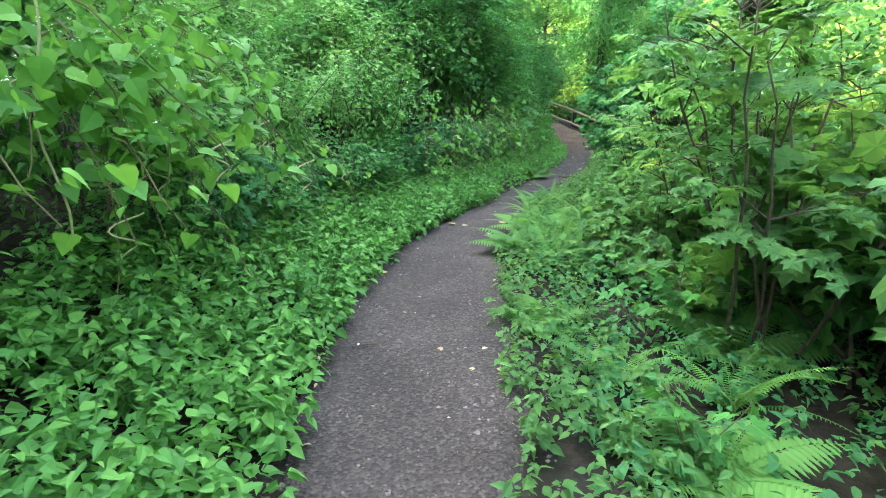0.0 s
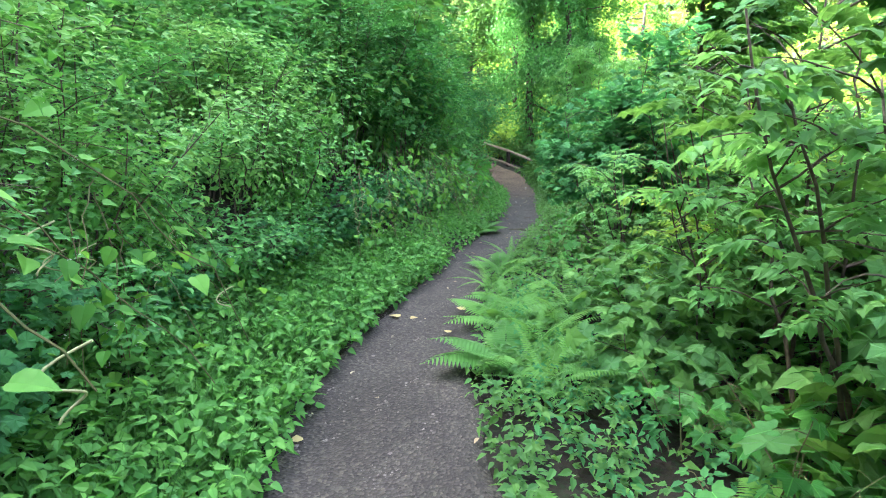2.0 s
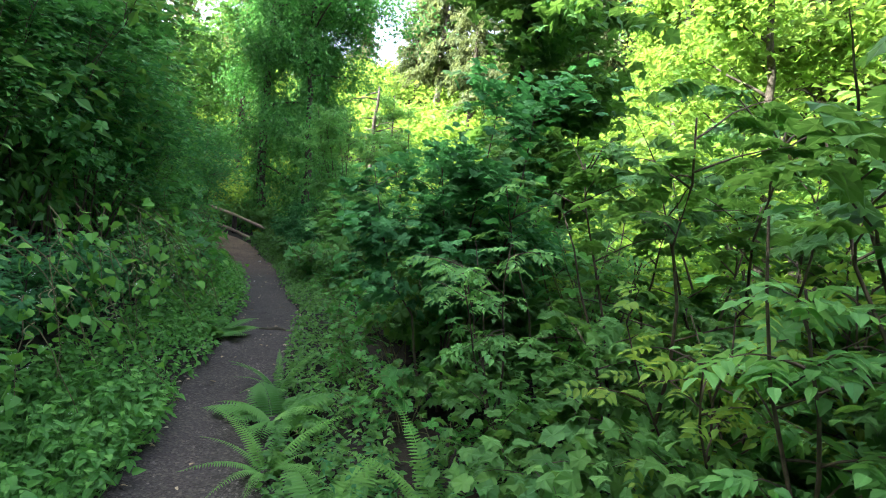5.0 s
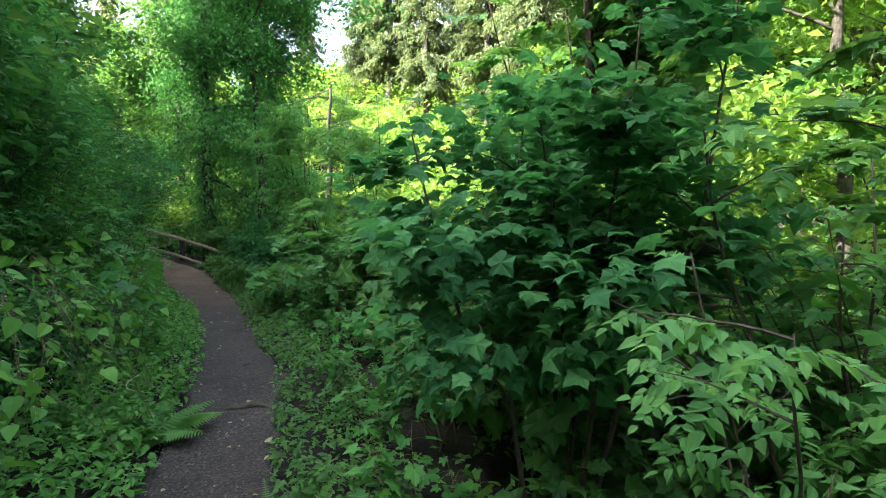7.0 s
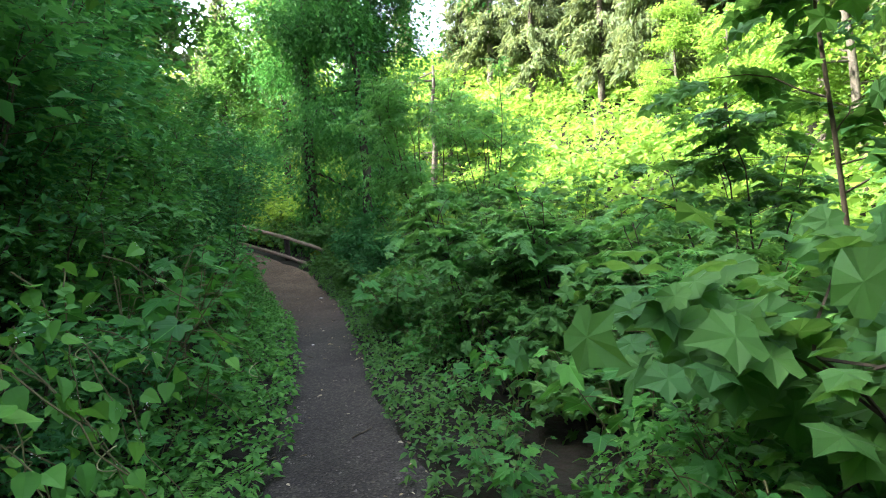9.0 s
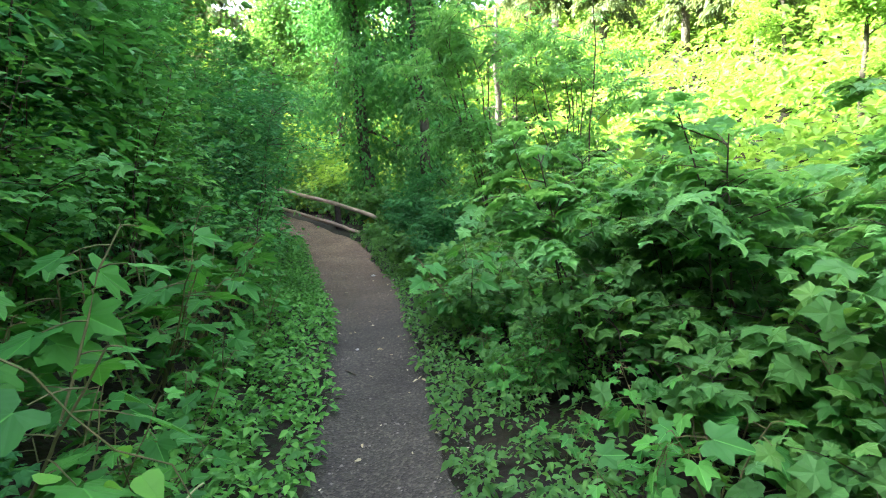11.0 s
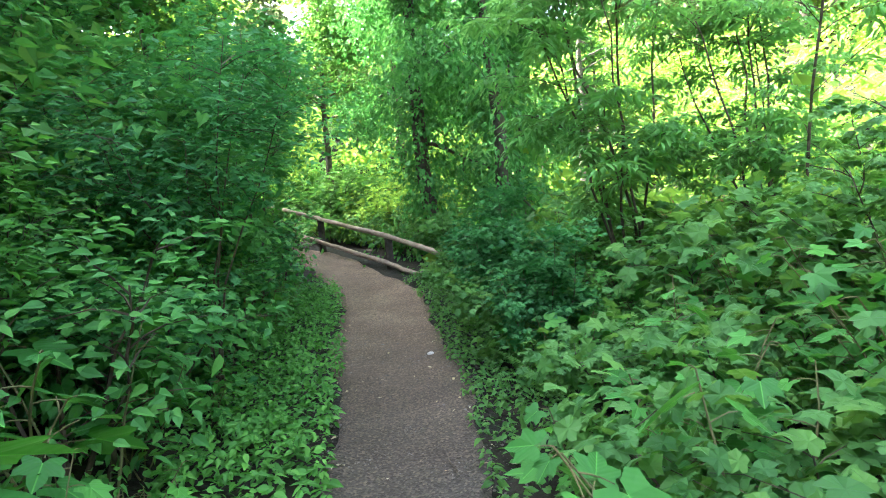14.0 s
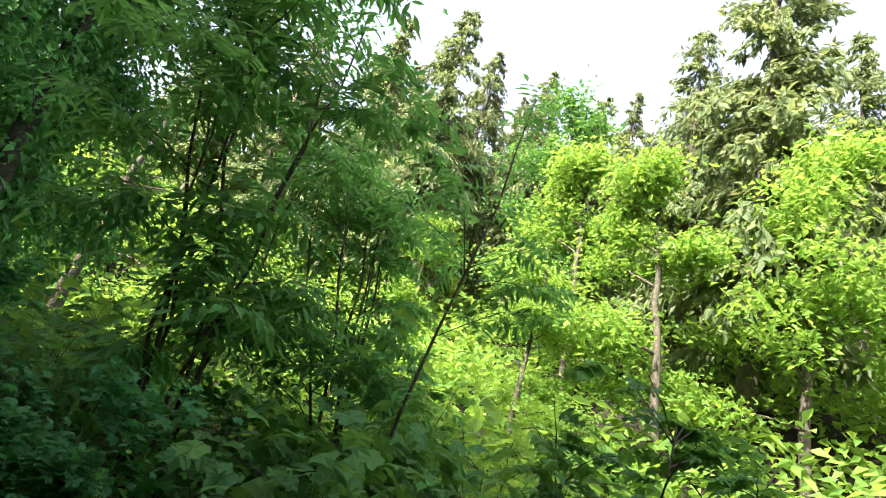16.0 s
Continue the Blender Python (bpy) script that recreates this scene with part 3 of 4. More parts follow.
def broad_tree(name, label, height, trunk, crown_low, crown_r, leaves, leaf, mat, bark, group="", shape=KITE, hang=0.0, clothed=0, lean=0.03, clump=0.13):
    """A tapered trunk that forks into limbs and twigs; leaves grow in uneven clumps round the twigs."""
    root = empty(name, label, "tree", group)
    p = bend((0, 0, -0.2), (rng.normal(0, lean), rng.normal(0, lean), 1), height, 0, 0.06, 12)
    tv, tf = tubes([(p, trunk * np.linspace(1.15, 0.25, 12) ** 0.9)], 9)
    part("trunk", raw_mesh("trunk", tv, tf, bark, True), root)
    twigs = []
    for k in range(16):
        runs = []
        u = rng.uniform(crown_low / height, 0.97)
        q, t = on_run(p, np.array([u]))
        w = flat_ways(1, -0.45 + 0.3 * (u < 0.5))[0]
        L = crown_r * rng.uniform(0.6, 1.1) * (1.1 - 0.55 * u)
        b1 = bend(q[0], w, L, 0.12 + hang, 0.1, 8)
        runs.append((b1, trunk * 0.32 * np.linspace(1, 0.18, 8)))
        for _ in range(6):
            q2, t2 = on_run(b1, rng.uniform(0.3, 1, 1))
            b2 = bend(q2[0], flat_ways(1, 0.0)[0] + 0.5 * t2[0], L * rng.uniform(0.2, 0.5), 0.25 + hang, 0.12, 5)
            runs.append((b2, trunk * 0.08 * np.linspace(1, 0.25, 5)))
            twigs.append(b2)
        part("limb", raw_mesh("limb", *tubes(runs, 5), bark, True), root)
    per = leaves // len(twigs)
    at = []
    for b2 in twigs:
        q, _ = on_run(b2, rng.uniform(0.1, 1, per))
        at.append(q + rng.normal(0, 1, (per, 3)) * crown_r * clump * np.array([1, 1, 0.6 + hang]))
    at = np.concatenate(at)
    n = len(at)
    part("crown", leaf_cloud("crown", at, flat_ways(n, 0.35 + hang), spread(n, 32), leaf * rng.uniform(0.6, 1.3, n), shape, mat), root)
    if clothed:
        u = rng.uniform(0.02, 0.8, clothed)
        q, _ = on_run(p, u)
        a = rng.uniform(0, 6.28, clothed)
        o = np.stack([np.cos(a), np.sin(a), 0 * a], 1)
        r = trunk * (1.2 - 0.7 * u) + np.abs(rng.normal(0, 0.6, clothed)) * (1.1 + 0.7 * np.sin(u * 19 + a))
        at = q + o * r[:, None]
        part("ivy", leaf_cloud("ivy", at, unit(o + rng.normal(0, 0.4, (clothed, 3)) - np.array([0, 0, 0.9])), unit(o + rng.normal(0, 0.35, (clothed, 3))),
                               0.16 * rng.uniform(0.6, 1.3, clothed), BLADE, M_BUSH), root, label="green ivy hanging thickly round the trunk")
    return root


def conifer(label, height, radius, sprays, group="conifers on the far slope", bare=0.2):
    """A conifer: a straight trunk and whorls of drooping boughs thinning towards the top."""
    root = empty("conifer", label, "tree", group)
    p = bend((0, 0, -0.5), (rng.normal(0, 0.01), rng.normal(0, 0.01), 1), height, 0, 0.01, 10)
    part("trunk", raw_mesh("trunk", *tubes([(p, np.linspace(0.30, 0.03, 10) * height / 22)], 8), M_PALEBARK if height > 25 else M_BARK, True), root)
    runs, at, ways, size = [], [], [], []
    nb = 150
    for k in range(nb):
        u = bare + (1 - bare) * (k + rng.uniform()) / nb
        q, _ = on_run(p, np.array([min(u, 0.995)]))
        L = radius * ((1 - u) ** 0.6 * 0.95 + 0.07) * rng.uniform(0.45, 1.15)
        w = flat_ways(1, 0.0)[0]
        b = bend(q[0], w, L, 0.35, 0.06, 6)
        runs.append((b, np.linspace(0.05, 0.012, 6) * L / radius))
        n = max(3, int(sprays / nb * (0.35 + 1.3 * (1 - u))))
        pos, t = on_run(b, rng.uniform(0.12, 1.0, n))
        at.append(pos + rng.normal(0, 0.12, (n, 3)) * L * 0.5)
        ways.append(unit(t * 0.6 + rng.normal(0, 0.45, (n, 3)) - np.array([0, 0, 0.55])))
        size.append(rng.uniform(0.3, 0.7, n) * (0.55 + 0.45 * (1 - u)))
    tagged(part("branchwork", raw_mesh("branchwork", *tubes(runs, 3), M_BARK), root), kind="stuff")
    at, ways, size = np.concatenate(at), np.concatenate(ways), np.concatenate(size)
    part("needles", leaf_cloud("needles", at, ways, spread(len(at), 40), size * height / 20, FAN_SPRAY, M_NEEDLE), root)
    return root


def snag(label, height):
    root = empty("snag", label, "tree")
    p = bend((0, 0, -0.3), (0.02, 0.0, 1), height, 0, 0.05, 10)
    part("trunk", raw_mesh("trunk", *tubes([(p, np.linspace(0.26, 0.07, 10))], 8), M_BARK, True), root)
    for k in range(12):
        u = rng.uniform(0.35, 0.98)
        q, _ = on_run(p, np.array([u]))
        b = bend(q[0], flat_ways(1, -0.2)[0], rng.uniform(0.8, 2.6), 0.25, 0.18, 7)
        run = [(b, np.linspace(0.06, 0.012, 7))]
        for _ in range(3):
            q2, t2 = on_run(b, rng.uniform(0.4, 1, 1))
            run.append((bend(q2[0], flat_ways(1, 0.2)[0], rng.uniform(0.3, 0.9), 0.4, 0.2, 5), np.linspace(0.02, 0.006, 5)))
        part("branch", raw_mesh("branch", *tubes(run, 5), M_BARK), root)
    return root


# ---- fence of round rails on dark posts ----
FENCE = [(7.75, 26.15, 0.39), (6.95, 27.7, 0.84), (5.72, 30.55, 1.44), (4.6, 33.2, 1.98), (2.2, 35.6, 2.4)]


def fence():
    root = empty("fence", "low rustic fence of weathered round rails on dark square posts", "fence")
    for (x, y, z) in FENCE[1:]:
        bm = bmesh.new()
        bmesh.ops.create_cube(bm, size=1, matrix=pose(x + 0.05, y + 0.02, z + 0.1, 0, 0, 25) @ Matrix.Diagonal((0.15, 0.13, 1.06, 1)))
        bmesh.ops.bevel(bm, geom=bm.edges[:], offset=0.014, segments=2, affect="EDGES")
        me = bpy.data.meshes.new("post")
        bm.to_mesh(me)
        bm.free()
        me.materials.append(M_POST)
        part("post", me, root, label="dark stained square post")
    for i in range(len(FENCE) - 1):
        a, b = Vector(FENCE[i]), Vector(FENCE[i + 1])
        for lift in (0.0, 0.61):
            u = np.linspace(-0.03 if i else 0.0, 1.03, 9)[:, None]
            p = np.array(a) * (1 - u) + np.array(b) * u + np.array([-0.09 if lift == 0 else 0.0, -0.02, lift])
            p += rng.normal(0, 0.007, p.shape)
            part("rail", raw_mesh("rail", *tubes([(p, np.linspace(0.062, 0.052, 9))], 10), M_RAIL, True), root)
    return root


fence()


def rows_of(gap, s0, s1, d, jit_s, jit_d, lo, hi):
    out = []
    for s in np.arange(s0, s1, gap):
        x, y = place_at(S0 + s + rng.uniform(-jit_s, jit_s), d + rng.uniform(-jit_d, jit_d))
        out.append((x, y, rng.uniform(lo, hi)))
    return out


# ---- the bank: shrubs close over the trail's left side ----
B_L = [bush("leafy_shrub", lb, h, r, n, lf, sh, mt, "shrubs on the bank", tilt=tl, low=lo)
       for lb, h, r, n, lf, sh, mt, tl, lo in (
           ("dense green shrub on the bank above the trail", 2.3, 1.1, 2000, 0.105, BLADE, M_BUSH, 38, 0.35),
           ("tall green shrub with fine pointed leaves on the bank", 2.9, 1.2, 2500, 0.095, BLADE, M_NETTLE, 38, 0.42),
           ("shrub with small lobed leaves on the bank", 2.0, 1.0, 1300, 0.13, STAR, M_BUSH, 30, 0.4),
           ("tangled dark shrub with glossy leaves on the bank", 2.6, 1.1, 2300, 0.10, BLADE, M_IVY, 42, 0.3),
           ("large rounded shrub on the bank", 3.3, 1.3, 2600, 0.11, BLADE, M_NETTLE, 36, 0.42))]
B_P = [bush("hazel_shrub", lb, h, r, n, lf, sh, mt, "pale shrubs on the bank", tilt=36, low=lo)
       for lb, h, r, n, lf, sh, mt, lo in (
           ("fresh green hazel shrub spreading over the bank", 2.8, 1.1, 2600, 0.095, BLADE, M_NETTLE, 0.2),
           ("rounded shrub with small fresh green leaves on the bank", 2.3, 1.05, 2600, 0.085, OVATE, M_BUSH, 0.15),
           ("tall pale green shrub on the bank", 3.3, 1.2, 2800, 0.10, BLADE, M_PALE, 0.3))]
plant_row(B_P, rows_of(0.75, 3.2, 9.0, -2.3, 0.3, 0.25, 0.7, 0.95) + rows_of(0.9, -4, 3, -3.2, 0.3, 0.25, 0.6, 0.8) + rows_of(1.2, 3, 12, -3.5, 0.3, 0.3, 0.75, 0.95))
B_V = [bush("low_shrub", lb, 1.3, 0.75, n, lf, sh, mt, "low shrubs at the foot of the bank", tilt=34, low=0.1)
       for lb, n, lf, sh, mt in (("low dark green shrub at the foot of the bank", 1300, 0.085, OVATE, M_BUSH), ("low shrub with dull ivy-like leaves below the bank", 900, 0.10, STAR, M_IVY))]
plant_row(B_V, rows_of(0.7, 3.2, 14, -1.75, 0.25, 0.15, 0.55, 0.9) + rows_of(0.7, 19, 28, -1.95, 0.25, 0.15, 0.9, 1.2))
plant_row(B_L, rows_of(0.95, 14, 22, -2.65, 0.3, 0.2, 0.7, 0.9) + rows_of(0.9, 22, 27, -2.45, 0.3, 0.15, 0.65, 0.9) + rows_of(1.0, 27, 38, -3.0, 0.3, 0.2, 0.7, 1.0))
B_T = [bush("thicket", lb, h, 1.15, n, lf, sh, mt, "tall thickets leaning over the trail", tilt=34, low=0.5, stems=6, twigs=12)
       for lb, h, n, lf, sh, mt in (("tall dark thicket hung with ivy over a shaded hollow", 4.4, 4200, 0.105, BLADE, M_IVY),
                                    ("tall thicket with maple-like leaves overhanging a dark hollow", 4.0, 2600, 0.13, STAR, M_BUSH),
                                    ("tall leafy thicket overhanging the trail's shaded bank", 4.7, 4200, 0.10, BLADE, M_BUSH))]
plant_row(B_T, [(-2.75, 1.3, 0.62), (-2.7, 2.6, 0.66), (-2.8, 0.2, 0.6), (3.75, 20.4, 0.85), (3.85, 21.9, 0.85), (3.9, 23.5, 1.05), (3.9, 25.2, 1.1), (3.8, 26.8, 1.15)] + rows_of(0.95, 10.4, 14.5, -2.65, 0.25, 0.15, 0.8, 1.0) + rows_of(0.95, 14.5, 20, -3.1, 0.25, 0.15, 0.85, 1.0) + rows_of(1.5, 11, 25, -3.9, 0.3, 0.3, 1.0, 1.2), 4)
B_B = [bush("bank_shrub", lb, h, 1.5, n, 0.17, KITE, mt, "shrubs higher on the bank", tilt=35)
       for lb, h, n, mt in (("big leafy shrub higher on the wooded bank", 3.4, 3000, M_BUSH), ("pale green shrub higher on the wooded bank", 2.9, 2800, M_PALE), ("tall mixed shrub on the wooded bank", 4.0, 3200, M_MAPLE))]
plant_row(B_B, rows_of(1.3, 9, 30, -3.6, 0.4, 0.3, 0.85, 1.15) + rows_of(1.3, 30, 40, -4.1, 0.4, 0.5, 0.75, 1.05) + rows_of(1.9, -6, 42, -6.4, 0.6, 0.8, 0.9, 1.2) + rows_of(2.6, -8, 46, -9.5, 0.9, 1.2, 1.0, 1.4))


def vine(label, n, height, width, leaf, fall=(0.5, 0.9)):
    """A hanging mat of heart-shaped leaves on curling stems, with tendrils and small white flowers."""
    root = empty("climbing_vine", label, "vine", "vines")
    runs = []
    for k in range(10):
        a = rng.uniform(-1, 1)
        p = bend((a * width, rng.uniform(-0.1, 0.2), height * rng.uniform(0.7, 1.1)), (rng.normal(0, 0.5), -0.5, -0.35), height * rng.uniform(*fall), 0.5, 0.25, 10)
        runs.append(p)
        part("stem", raw_mesh("stem", *tubes([(p, np.linspace(0.006, 0.003, 10))], 5), M_STEM), root)
    for k in range(7):
        q, _ = on_run(runs[k], rng.uniform(0.3, 0.9, 1))
        th = np.linspace(0, 5 + 4 * rng.uniform(), 18)
        r = rng.uniform(0.05, 0.1) * np.linspace(1, 0.4, 18)
        p = q[0] + np.stack([r * np.cos(th), r * np.sin(th) * 0.5, -0.022 * th], 1)
        part("tendril", raw_mesh("tendril", *tubes([(p, np.full(18, 0.004))], 5), M_TENDRIL, True), root)
    u = rng.uniform(0, 1, n)
    pick = rng.integers(0, len(runs), n)
    at = np.stack([on_run(runs[i], np.array([v]))[0][0] for i, v in zip(pick, u)]) + rng.normal(0, 0.10, (n, 3))
    ways = unit(np.stack([rng.normal(0.2, 0.9, n), rng.normal(-0.3, 0.7, n), rng.normal(-0.5, 0.45, n)], 1))
    nor = unit(np.stack([rng.normal(0.2, 0.55, n), rng.normal(-0.3, 0.5, n), np.abs(rng.normal(1.0, 0.4, n))], 1))
    part("foliage", leaf_cloud("foliage", at, ways, nor, leaf * rng.uniform(0.45, 1.2, n), HEART, M_VINE), root)
    m = 40
    at = at[:m] + rng.normal(0, 0.03, (m, 3))
    part("blossom", leaf_cloud("blossom", np.repeat(at, 5, 0) + rng.normal(0, 0.012, (m * 5, 3)), flat_ways(m * 5, 0), spread(m * 5, 40), np.full(m * 5, 0.012), KITE, M_PETAL), root, label="small white blossoms")
    return root


V_S = [vine("climbing vine with large pale heart-shaped leaves hanging over the bank", 130, 1.7, 0.6, 0.12), vine("climbing vine with curling tendrils draped over shrubs", 110, 1.5, 0.5, 0.11),
       vine("bright mound of vine with curling tendrils over a dark hollow", 280, 1.75, 0.5, 0.095, (0.14, 0.36))]
VINES = [(*place_at(S0 + s, d), turn, size, k) for s, d, turn, size, k in (
    (3.7, -1.75, 70, 0.85, 0), (5.2, -1.75, 75, 0.75, 1), (2.35, -1.4, 50, 1.0, 2), (1.75, -1.65, 60, 1.05, 2), (2.9, -1.75, 70, 1.05, 2), (10.2, -1.3, 50, 0.8, 0), (11.4, -1.3, 55, 0.85, 1), (12.6, -1.35, 60, 0.8, 0), (8.6, -1.4, 60, 0.8, 1))]
hung = set()
for x, y, turn, size, k in VINES:
    m = at_ground(x, y, turn, size)
    if k in hung:
        put_copy(V_S[k], m)
    else:
        V_S[k].matrix_basis = m
        hung.add(k)

# ---- large-leaved shrubs at the trail's edge ----
T_S = [thimbleberry("thimbleberry shrub with large soft lobed leaves beside the trail", h, n, lf) for h, n, lf in ((1.0, 35, 0.16), (1.25, 42, 0.17), (0.75, 28, 0.14), (1.1, 35, 0.18))]
spots = rows_of(0.75, 9.0, 19, 1.15, 0.2, 0.12, 0.5, 0.8) + rows_of(1.0, 8.0, 22, 1.7, 0.3, 0.25, 0.55, 1.2)
spots += rows_of(0.55, 13.5, 18.6, -1.65, 0.2, 0.12, 1.15, 1.4) + rows_of(0.65, 13.2, 19.0, -1.2, 0.2, 0.08, 0.65, 0.95)
spots += rows_of(0.8, 19.2, 25.5, -1.6, 0.2, 0.1, 0.65, 0.95)
spots += [(5.55, 16.4, 1.15), (6.1, 15.6, 1.2), (5.75, 17.4, 1.0), (6.6, 18.2, 1.1), (1.15, 1.95, 0.5), (1.55, 3.5, 0.75), (2.0, 3.9, 0.85), (1.7, 4.4, 0.7)]
plant_row(T_S, spots)
T_F = [thimbleberry("tall berry shrub with broad lobed leaves among the undergrowth", h, n, 0.17, "tall berry shrubs", True) for h, n in ((1.5, 84), (1.8, 98))]
plant_row(T_F, rows_of(1.15, 10.0, 24, 2.45, 0.3, 0.3, 0.6, 1.1) + rows_of(1.1, 9.0, 24, 3.1, 0.3, 0.3, 0.8, 1.25))

# ---- the clearing ----
B_R = [bush("berry_shrub", lb, h, r, n, lf, sh, mt, "shrubs in the clearing", tilt=42, low=0.4)
       for lb, h, r, n, lf, sh, mt in (("leafy green berry shrub in the clearing beside the trail", 1.5, 1.0, 620, 0.19, STAR, M_MAPLE),
                                       ("shrub with maple-like leaves in the clearing", 1.8, 1.1, 900, 0.16, STAR, M_MAPLE),
                                       ("low spreading berry shrub in the clearing", 1.2, 0.9, 1500, 0.09, BLADE, M_NETTLE))]
plant_row(B_R, rows_of(1.4, 5.5, 28, 2.2, 0.3, 0.2, 0.5, 0.9) + rows_of(0.8, 16, 27, 1.5, 0.25, 0.12, 0.45, 0.65) + rows_of(1.15, -3, 34, 3.3, 0.4, 0.5, 0.85, 1.2) + rows_of(1.4, -3, 34, 4.8, 0.5, 0.6, 0.85, 1.2))
B_F = [bush("meadow_shrub", lb, 1.6, 1.3, n, 0.19, KITE, mt, "shrubs across the clearing", tilt=26)
       for lb, n, mt in (("sunlit yellow-green shrub across the clearing", 1700, M_SUN_TINT), ("green shrub across the clearing", 1700, M_MAPLE))]
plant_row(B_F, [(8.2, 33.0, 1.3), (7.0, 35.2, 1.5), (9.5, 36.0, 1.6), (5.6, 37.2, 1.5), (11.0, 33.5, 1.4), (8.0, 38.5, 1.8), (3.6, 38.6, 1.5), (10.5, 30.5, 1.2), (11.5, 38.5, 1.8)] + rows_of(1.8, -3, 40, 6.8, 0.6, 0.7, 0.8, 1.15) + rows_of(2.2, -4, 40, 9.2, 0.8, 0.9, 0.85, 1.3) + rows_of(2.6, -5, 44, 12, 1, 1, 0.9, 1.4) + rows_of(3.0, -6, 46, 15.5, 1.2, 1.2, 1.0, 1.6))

# ---- ferns ----
F_S = [fern("sword fern with arching glossy fronds at the trail's edge", SWORD, 12, 0.85, 40, "ferns"), fern("feathery lady fern beside the trail", LADY, 10, 0.75, 31, "ferns")]
FERNS = [(1.05, 2.75, 0.75), (1.2, 1.85, 0.8), (1.7, 2.6, 0.9), (2.1, 3.3, 0.95), (1.45, 8.0, 0.85), (1.8, 8.8, 0.9), (2.1, 9.5, 0.75), (1.75, 5.3, 0.9), (2.2, 5.9, 0.95), (0.75, 3.6, 0.6), (1.1, 5.1, 0.85), (1.0, 5.6, 0.9), (1.35, 5.9, 0.95), (1.25, 6.6, 0.9), (1.7, 6.4, 1.0), (1.5, 7.2, 0.8), (2.1, 7.0, 1.0),
         (1.75, 12.1, 0.8), (2.1, 12.5, 0.85), (2.05, 11.7, 0.8), (6.55, 19.6, 1.05), (6.9, 20.6, 0.9), (7.1, 22.6, 0.8), (2.2, 4.0, 1.0), (-1.1, 3.9, 0.45), (-0.95, 4.9, 0.4)]
plant_row(F_S, FERNS, 3)

# ---- saplings with thin stems ----
E_S = [elder("slender elder sapling with thin bare stems and spreading leaves", h, r, n, lf, mt, "saplings", shape=sh) for h, r, n, lf, mt, sh in (
    (3.0, 0.8, 1500, 0.09, M_ELDER, OVATE), (3.4, 0.9, 1100, 0.12, M_MAPLE, STAR), (2.4, 0.7, 1100, 0.085, M_SUN_TINT, OVATE))]
plant_row(E_S, [(2.7, 5.3, 0.85), (3.3, 6.4, 0.9), (3.9, 5.4, 0.95), (3.0, 7.3, 0.7), (2.3, 3.2, 0.85), (3.5, 3.6, 1.0), (2.5, 4.05, 1.0), (3.1, 4.7, 1.0), (2.9, 5.9, 0.8), (3.9, 7.4, 0.9), (4.2, 6.2, 1.0), (5.4, 8.0, 1.0), (6.9, 14.8, 0.75), (8.4, 17.4, 0.75), (10.4, 18.6, 0.9), (9.4, 24.0, 0.7), (10.4, 25.4, 0.8)], 3)
BIG = elder("many-stemmed elder tree with long hanging leaflets in the clearing", 6.0, 1.7, 6500, 0.17, M_ELDER, "", name="elder_tree", cat="tree", stems=7, low=0.35)
BIG.matrix_basis = at_ground(8.9, 21.2, 30)
put_copy(BIG, at_ground(9.9, 20.0, 260, 0.95))
MS = [elder("young maple with broad lobed leaves on thin dark stems", h, 1.3, n, 0.17, M_MAPLE, "young maples", shape=STAR, name="maple_sapling") for h, n in ((4.6, 1600), (3.6, 1300))]
plant_row(MS, [(6.6, 10.6, 1.15), (6.4, 14.6, 0.5), (5.0, 3.8, 0.9), (8.6, 13.0, 1.0), (8.2, 7.6, 1.0), (3.9, 2.2, 0.85), (13.5, 21.0, 0.8)], 3)


ROUND = [bush("round_shrub", "big rounded shrub with broad dark green leaves over a shaded hollow", 3.2, 0.8, 3600, 0.115, STAR, M_IVY, "round shrubs", tilt=30, low=0.42, stems=7, twigs=12)]
plant_row(ROUND, [(3.35, 8.6, 1.0), (4.0, 9.2, 0.8), (7.0, 21.3, 0.6), (7.5, 22.7, 0.65), (6.75, 19.9, 0.5)], 2)
NM = [elder("young maple holding layers of broad bright leaves", 2.9, 0.95, 1500, 0.14, M_ELDER, "leafy maples", shape=STAR, name="leafy_maple", stems=6, low=0.45)]
plant_row(NM, [(5.75, 14.8, 0.85), (6.35, 14.0, 0.9), (6.6, 12.6, 0.8), (5.2, 11.4, 0.6), (5.6, 10.2, 0.7), (4.2, 5.6, 0.9)], 3)


def dead_clump():
    root = empty("dead_fern_clump", "heap of dry brown fern fronds among green shrubs", "fern")
    n = 1500
    at = rng.normal(0, 1, (n, 3)) * np.array([0.7, 0.7, 0.35]) + np.array([0, 0, 0.9])
    at[:, 2] = np.abs(at[:, 2])
    part("fronds", leaf_cloud("fronds", at, unit(rng.normal(0, 1, (n, 3)) - np.array([0, 0, 1.0])), spread(n, 50), rng.uniform(0.12, 0.35, n), NEEDLE, M_DEADFERN), root)
    return root


dead_clump().matrix_basis = at_ground(12.6, 24.2)

